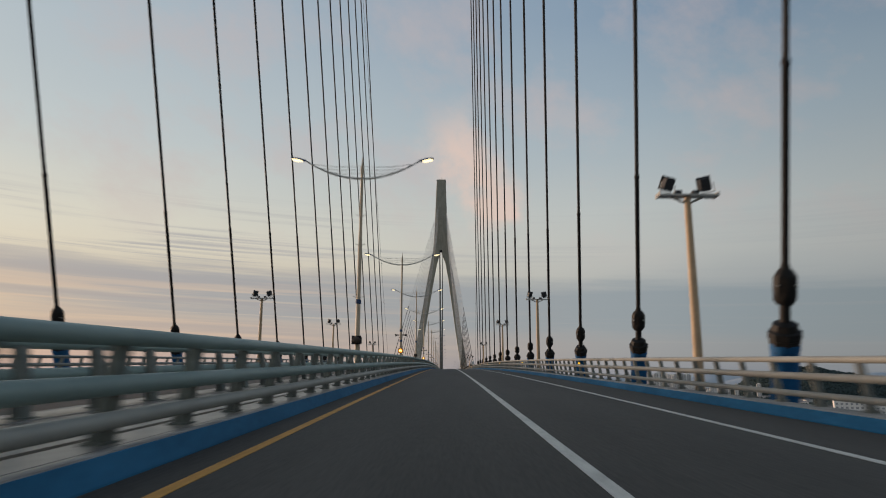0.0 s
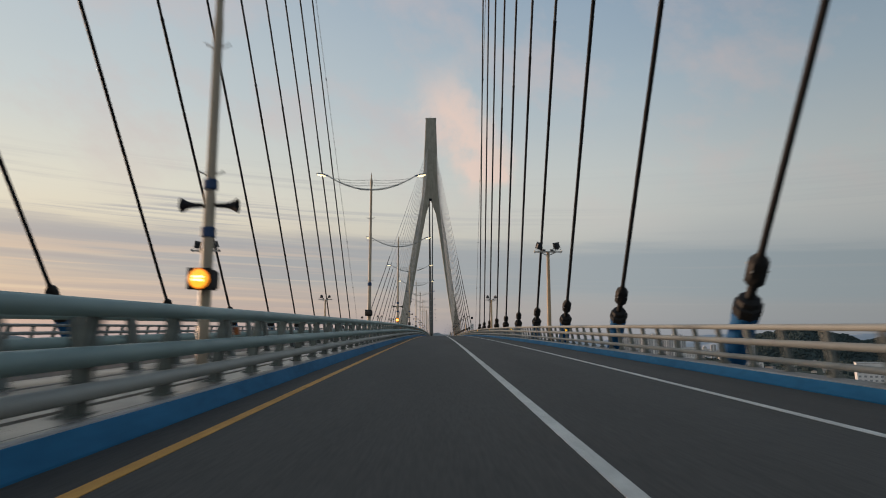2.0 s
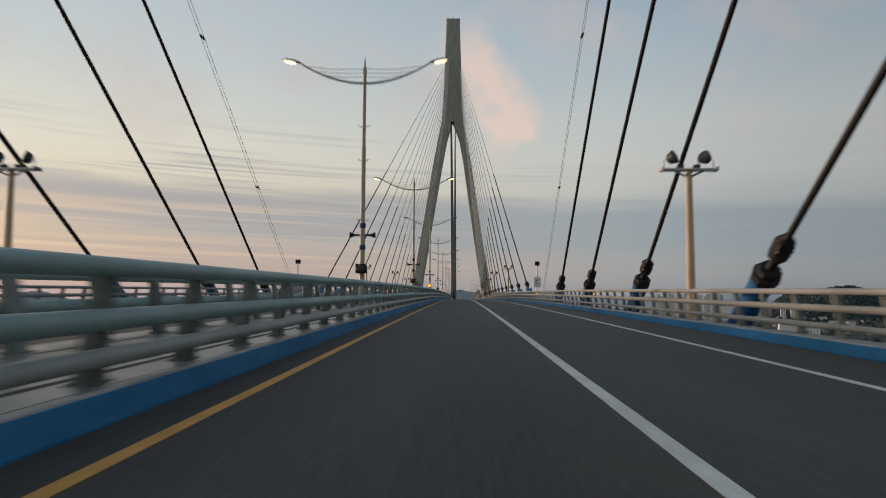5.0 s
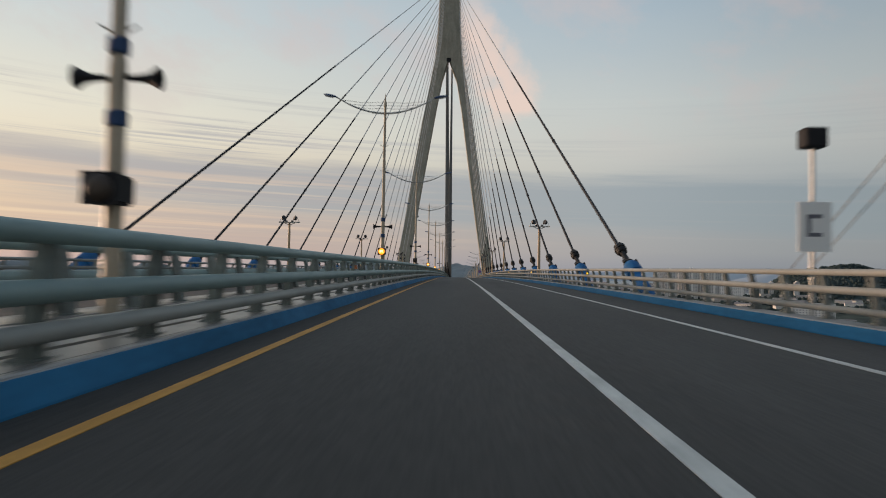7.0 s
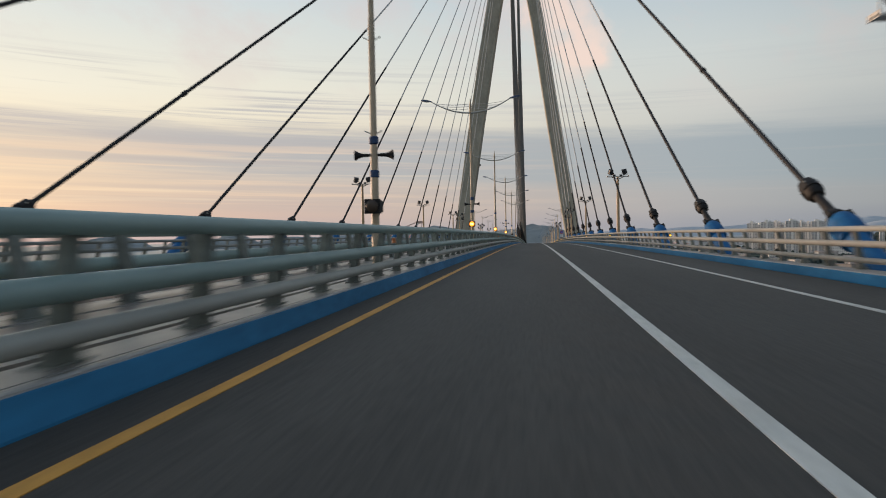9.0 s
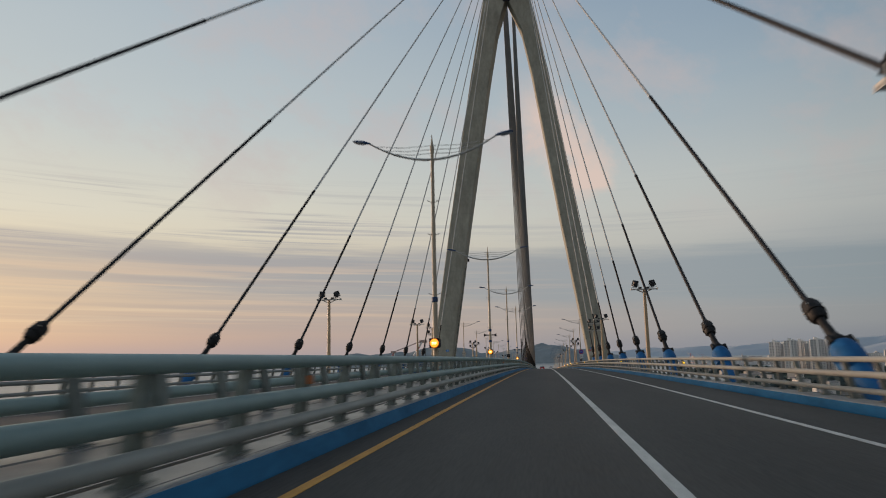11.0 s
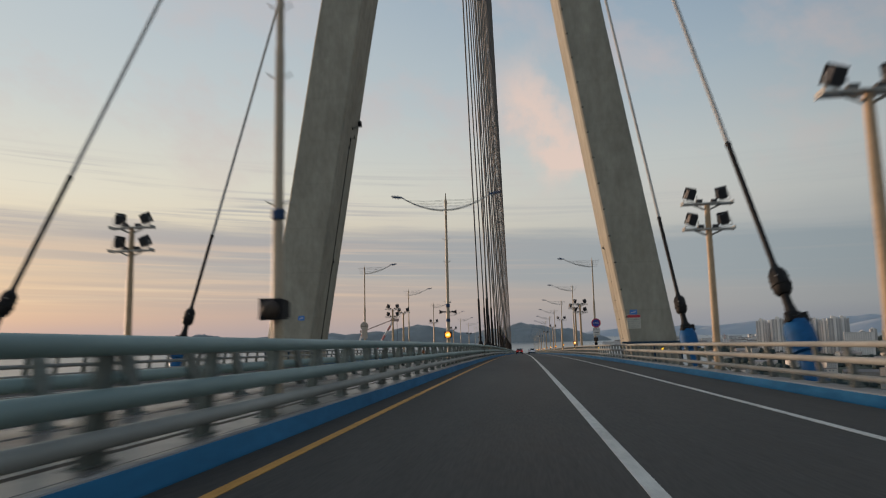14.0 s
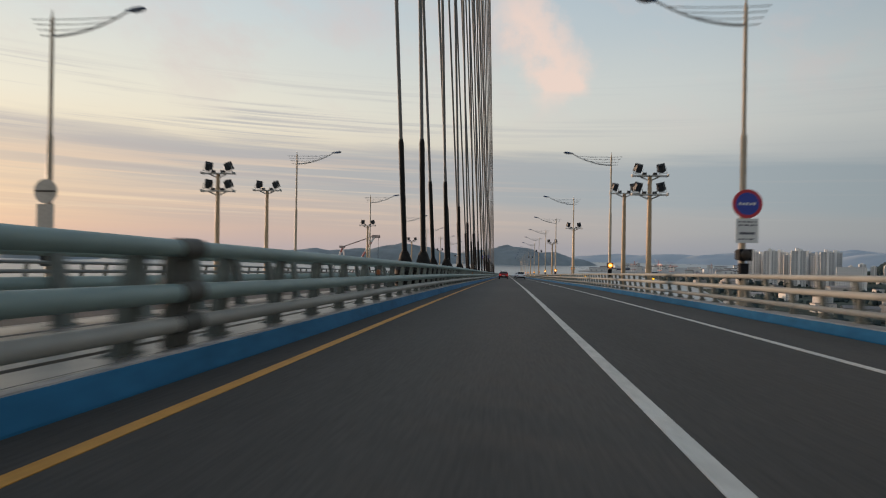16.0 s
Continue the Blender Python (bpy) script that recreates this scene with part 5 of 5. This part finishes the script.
def tower(x, y, kind_, turn_, scale=1.0):
    body, bays, core, roof = TOWERS[kind_]
    t = thing("apartment_tower", "pale high-rise apartment tower with rows of windows", "apartment building", pose(x, y, SEA + 3, 0, 0, turn_) @ Matrix.Diagonal((scale, scale, scale, 1)), "apartment towers")
    t.scale = (scale,) * 3
    part("body", body, t)
    for b in bays:
        tagged(part("window_bay", b, t), kind="stuff")
    part("stair_core", core, t)
    part("roof_block", roof, t)


for i, az in enumerate((19.6, 20.2, 20.85, 21.5, 22.1, 22.75, 23.4, 24.0, 24.65, 25.2)):
    x, y = polar(az, 1350 + 35 * math.sin(i * 2.3))
    tower(x, y, i % 3, -az + 10 * math.sin(i * 1.7), 1.03 + 0.05 * math.sin(i * 3.1))
for i, az in enumerate((26.2, 26.9, 27.6, 28.4, 29.6, 30.4)):
    x, y = polar(az, 1760 + 30 * math.sin(i))
    tower(x, y, (i + 1) % 3, -az + 16, 0.60 + 0.05 * math.sin(i * 2.7))


# a white slab block near the shore, and low houses
def slab(x, y, w, d, h, turn_, label):
    s = thing("apartment_block", label, "apartment building", pose(x, y, SEA + 2.5, 0, 0, turn_), "slab blocks")
    part("body", box("body", -w / 2, w / 2, -d / 2, d / 2, 0, h, TOWER_PALE, 0.1), s)
    floors, n = int(h / 2.9), int(w / 3.4)
    me = box("window", 0, 1.7, -0.06, 0.08, 0, 1.4, WINDOW)
    for f in range(floors):
        for i in range(n):
            part("window", me, s, pose(-w / 2 + 0.9 + 3.4 * i, -d / 2, 1.0 + 2.9 * f))
    part("roof_rim", box("roof_rim", -w / 2 - 0.2, w / 2 + 0.2, -d / 2 - 0.2, d / 2 + 0.2, h, h + 0.7, TOWER_WALL, 0.05), s)


slab(322, 530, 34, 12, 40, -25, "white slab apartment block with rows of dark windows")
slab(372, 590, 30, 12, 30, -28, "white slab apartment block with rows of dark windows")
x, y = polar(26.2, 1300)
slab(x, y, 44, 14, 38, -22, "white slab apartment block with rows of dark windows")
slab(430, 980, 46, 14, 24, -20, "white slab apartment block with rows of dark windows")


def house_proto(w, d, h, gable):
    p = thing("house", "small plastered house with a shallow roof on the low land", "house", pose(0, 0, -500), "low houses")
    part("wall", box("wall", -w / 2, w / 2, -d / 2, d / 2, 0, h, HOUSE, 0.05), p)
    bm = bmesh.new()
    e = 0.5
    lo = [bm.verts.new((x, y, h)) for x, y in ((-w / 2 - e, -d / 2 - e), (w / 2 + e, -d / 2 - e), (w / 2 + e, d / 2 + e), (-w / 2 - e, d / 2 + e))]
    hi = [bm.verts.new((x, 0, h + gable)) for x in (-w / 2 - e, w / 2 + e)]
    for f in ((lo[0], lo[1], hi[1], hi[0]), (lo[2], lo[3], hi[0], hi[1]), (lo[0], hi[0], lo[3]), (lo[1], lo[2], hi[1]), (lo[3], lo[2], lo[1], lo[0])):
        bm.faces.new(f)
    part("roof", bm_mesh("roof", bm, ROOF), p)
    wm = box("window", -0.8, 0.8, -0.06, 0.06, -0.6, 0.6, WINDOW)
    for i in range(int(w / 3.5)):
        for f in range(int(h / 2.8)):
            part("window", wm, p, pose(-w / 2 + 1.8 + 3.4 * i, -d / 2, 1.5 + 2.8 * f))
    return p


protos = [house_proto(11, 8, 3.4, 1.8), house_proto(14, 9, 6.4, 1.2), house_proto(20, 12, 9.0, 0.6), house_proto(30, 16, 6.0, 2.4)]
rnd = np.random.RandomState(11)
count = 0
while count < 150:
    y = rnd.uniform(180, 2000)
    x = coast(y) + 15 + rnd.rand() ** 1.3 * 620
    if math.hypot(x - 1060, y - 2055) < 250 or noise.noise(Vector((x / 120, y / 120, 8))) > 0.1:
        continue
    ob = protos[rnd.randint(4)]
    m = pose(x, y, top_of(x, y) - 0.4, 0, 0, rnd.uniform(-60, 60))
    if count < 4:
        ob = protos[count]
        ob.matrix_basis = m
    else:
        copy_thing(ob, m)
    count += 1

# ---- harbour ----
def lattice(bm, a, b, w, n):
    a, b = Vector(a), Vector(b)
    for off in (Vector((0, w, 0)), Vector((0, -w, 0))):
        add_tube(bm, [a + off, b + off], 0.55, 5)
    for k in range(n):
        p, q = a.lerp(b, k / n), a.lerp(b, (k + 1) / n)
        add_tube(bm, [p + Vector((0, w if k % 2 else -w, 0)), q + Vector((0, -w if k % 2 else w, 0))], 0.3, 4)


def gantry_crane(x, y, turn_, size):
    c = thing("gantry_crane", "red and white harbour gantry crane with a raised boom", "crane", pose(x, y, SEA + 1, 0, 0, turn_), "harbour cranes")
    c.scale = (size,) * 3
    for sx in (-11, 11):
        for sy in (-8, 8):
            part("leg", tube("leg", [(sx, sy, 0), (sx * 0.85, sy, 42)], 1.1, CRANE_WHITE, 6), c)
    part("sill_beam", box("sill_beam", -12, 12, -9, -7, 10, 12.5, CRANE_RED, 0.1), c)
    part("sill_beam", box("sill_beam", -12, 12, 7, 9, 10, 12.5, CRANE_RED, 0.1), c)
    part("portal_beam", box("portal_beam", -34, 14, -3.5, 3.5, 40, 43.5, CRANE_RED, 0.2), c)
    bm = bmesh.new()
    lattice(bm, (12, 0, 43), (44, 0, 72), 3, 9)
    part("boom", bm_mesh("boom", bm, CRANE_WHITE), c)
    bm = bmesh.new()
    add_tube(bm, [(8, -3, 43), (4, 0, 66)], 0.8, 5)
    add_tube(bm, [(8, 3, 43), (4, 0, 66)], 0.8, 5)
    add_tube(bm, [(4, 0, 66), (30, 0, 60)], 0.3, 4)
    add_tube(bm, [(4, 0, 66), (-28, 0, 44)], 0.3, 4)
    part("mast", bm_mesh("mast", bm, CRANE_RED), c)
    part("machine_house", box("machine_house", -22, -10, -4, 4, 43.5, 49, CRANE_WHITE, 0.2), c)


tagged(new("quay", box("quay", -560, -300, 1830, 1960, SEA - 4, SEA + 2, DECK_CONCRETE, 0.3)), "long grey concrete quay standing in the water", "quay", kind="structure")


def banded(name, a, b, r, n, c):
    """A leg painted in red and white bands."""
    a, b = Vector(a), Vector(b)
    for k in range(n):
        part(name, tube(name, [a.lerp(b, k / n), a.lerp(b, (k + 1) / n)], r, (CRANE_WHITE, CRANE_RED)[k % 2], 8), c)


def sheerlegs(x, y, turn_):
    c = thing("floating_crane", "floating sheerlegs crane with red and white banded legs on a barge", "crane", pose(x, y, SEA, 0, 0, turn_))
    part("barge", box("barge", -40, 34, -17, 17, -2, 5, bpy.data.materials["crane_red_paint"], 0.6), c)
    for sy in (-1, 1):
        banded("boom_leg", (2, sy * 13, 5), (44, sy * 4, 77), 1.7, 9, c)
        banded("back_leg", (-30, sy * 11, 5), (-6, sy * 5, 61), 1.3, 6, c)
        part("stay", tube("stay", [(-6, sy * 5, 61), (46, sy * 4, 80)], 0.8, CRANE_BROWN, 6), c)
        part("front_leg", tube("front_leg", [(0, sy * 11, 5), (-6, sy * 5, 61)], 1.0, CRANE_WHITE, 6), c)
    bm = bmesh.new()
    for k in range(8):
        f, g = k / 8, (k + 1) / 8
        p_, q_ = Vector((2, 13, 5)).lerp(Vector((44, 4, 77)), f), Vector((2, -13, 5)).lerp(Vector((44, -4, 77)), g)
        add_tube(bm, [p_, q_], 0.45, 5)
        add_tube(bm, [Vector((p_.x, -p_.y, p_.z)), Vector((q_.x, -q_.y, q_.z))], 0.45, 5)
    part("boom_bracing", bm_mesh("boom_bracing", bm, CRANE_WHITE), c)
    bm = bmesh.new()
    for k in range(7):
        p_, q_ = Vector((-6, 5, 61)).lerp(Vector((46, 4, 80)), k / 7), Vector((-6, -5, 61)).lerp(Vector((46, -4, 80)), (k + 1) / 7)
        add_tube(bm, [p_, q_], 0.3, 4)
    part("stay_bracing", bm_mesh("stay_bracing", bm, CRANE_BROWN), c)
    part("head_block", box("head_block", 40, 54, -5.5, 5.5, 76, 81, CRANE_BROWN, 0.6), c)
    part("back_beam", box("back_beam", -12, -3, -7, 7, 58.5, 62.5, CRANE_BROWN, 0.4), c)
    for sy in (-3, 3):
        part("hoist_rope", tube("hoist_rope", [(51, sy, 77), (51, sy, 30)], 0.25, DARK, 4), c)
    part("hook_block", box("hook_block", 49, 53, -4, 4, 26, 30, DARK, 0.4), c)
    part("deckhouse", box("deckhouse", -38, -30, -10, 10, 5, 16, CRANE_WHITE, 0.3), c)


x, y = polar(-13.9, 1090)
sheerlegs(x, y, 12)
for i, (az, dist, size) in enumerate(((10.6, 2120, 0.5), (12.6, 2080, 0.55), (13.6, 2040, 0.5), (16.6, 2040, 0.45))):
    x, y = polar(az, dist)
    gantry_crane(x, y, 40 + 70 * i, size)


def ship(x, y, turn_, length, label):
    s = thing("cargo_ship", label, "ship", pose(x, y, SEA, 0, 0, turn_), "ships at the quay")
    bm = bmesh.new()
    rows = []
    for k, w in ((-0.5, 0.8), (-0.3, 1.0), (0.25, 1.0), (0.42, 0.6), (0.5, 0.05)):
        b = length * 0.075 * w
        rows.append([bm.verts.new(v) for v in ((k * length, -b * 0.8, -1), (k * length, b * 0.8, -1), (k * length, b, 7 + 2 * (k > 0.4)), (k * length, -b, 7 + 2 * (k > 0.4)))])
    for a, b in zip(rows, rows[1:]):
        for i in range(4):
            bm.faces.new((a[i], a[(i + 1) % 4], b[(i + 1) % 4], b[i]))
    bm.faces.new(rows[0][::-1])
    bm.faces.new(rows[-1])
    part("hull", bm_mesh("hull", bm, material("ship_hull_paint", (0.07, 0.08, 0.11), 0.6, grain=0.2, scale=0.3) if "ship_hull_paint" not in bpy.data.materials else bpy.data.materials["ship_hull_paint"]), s)
    part("deckhouse", box("deckhouse", -0.45 * length, -0.30 * length, -length * 0.06, length * 0.06, 7, 19, TOWER_PALE, 0.3), s)
    part("cargo_crane", tube("cargo_crane", [(0.05 * length, 0, 7), (0.05 * length, 0, 20), (0.25 * length, 0, 24)], 0.7, CRANE_WHITE, 6), s)


def shed_proto(w, d, h, roof_h, label):
    p = thing("warehouse", label, "warehouse", pose(0, 0, -500), "harbour sheds")
    part("wall", box("wall", -w / 2, w / 2, -d / 2, d / 2, 0, h, TOWER_WALL, 0.1), p)
    bm = bmesh.new()
    add_tube(bm, [(-w / 2 - 0.6, 0, h - 0.2), (w / 2 + 0.6, 0, h - 0.2)], 1.0, 10)
    for v in bm.verts:
        v.co.y *= d / 2 + 0.6
        v.co.z = h + max(0.0, v.co.z - h + 0.2) * roof_h
    part("roof", bm_mesh("roof", bm, ROOF), p)
    for k in range(3):
        part("door", box("door", -2.2, 2.2, -0.15, 0.1, 0, min(5.0, h * 0.7), WINDOW), p, pose(-w / 3 + k * w / 3, -d / 2, 0))
    return p


SHEDS = [shed_proto(46, 22, 9, 2.5, "long pale warehouse with a shallow roof at the harbour"), shed_proto(34, 20, 14, 1.0, "pale flat-roofed harbour building"), shed_proto(26, 16, 7, 3.0, "small pale harbour shed")]
pier_x, pier_y = polar(15.2, 2420)
tagged(new("quay_ground", box("quay_ground", -330, 520, -420, 420, -4, 2, DECK_CONCRETE, 0.5)), "broad grey harbour ground across the water", "quay", kind="structure").matrix_basis = pose(pier_x, pier_y, SEA, 0, 0, -14)
rnd = np.random.RandomState(23)
for k in range(80):
    m = pose(pier_x, pier_y, SEA + 1.95, 0, 0, -14) @ pose(rnd.uniform(-300, 490), rnd.uniform(-400, 390), 0, 0, 0, rnd.choice((0, 90)) + rnd.uniform(-6, 6))
    if k < 3:
        SHEDS[k].matrix_basis = m
    else:
        copy_thing(SHEDS[k % 3], m)


for az, dist, ln, tr_ in ((12.2, 1960, 120, 80), (15.8, 1920, 80, 95), (9.6, 2250, 70, 30)):
    x, y = polar(az, dist)
    ship(x, y, tr_, ln, "dark-hulled cargo ship with a pale deckhouse")
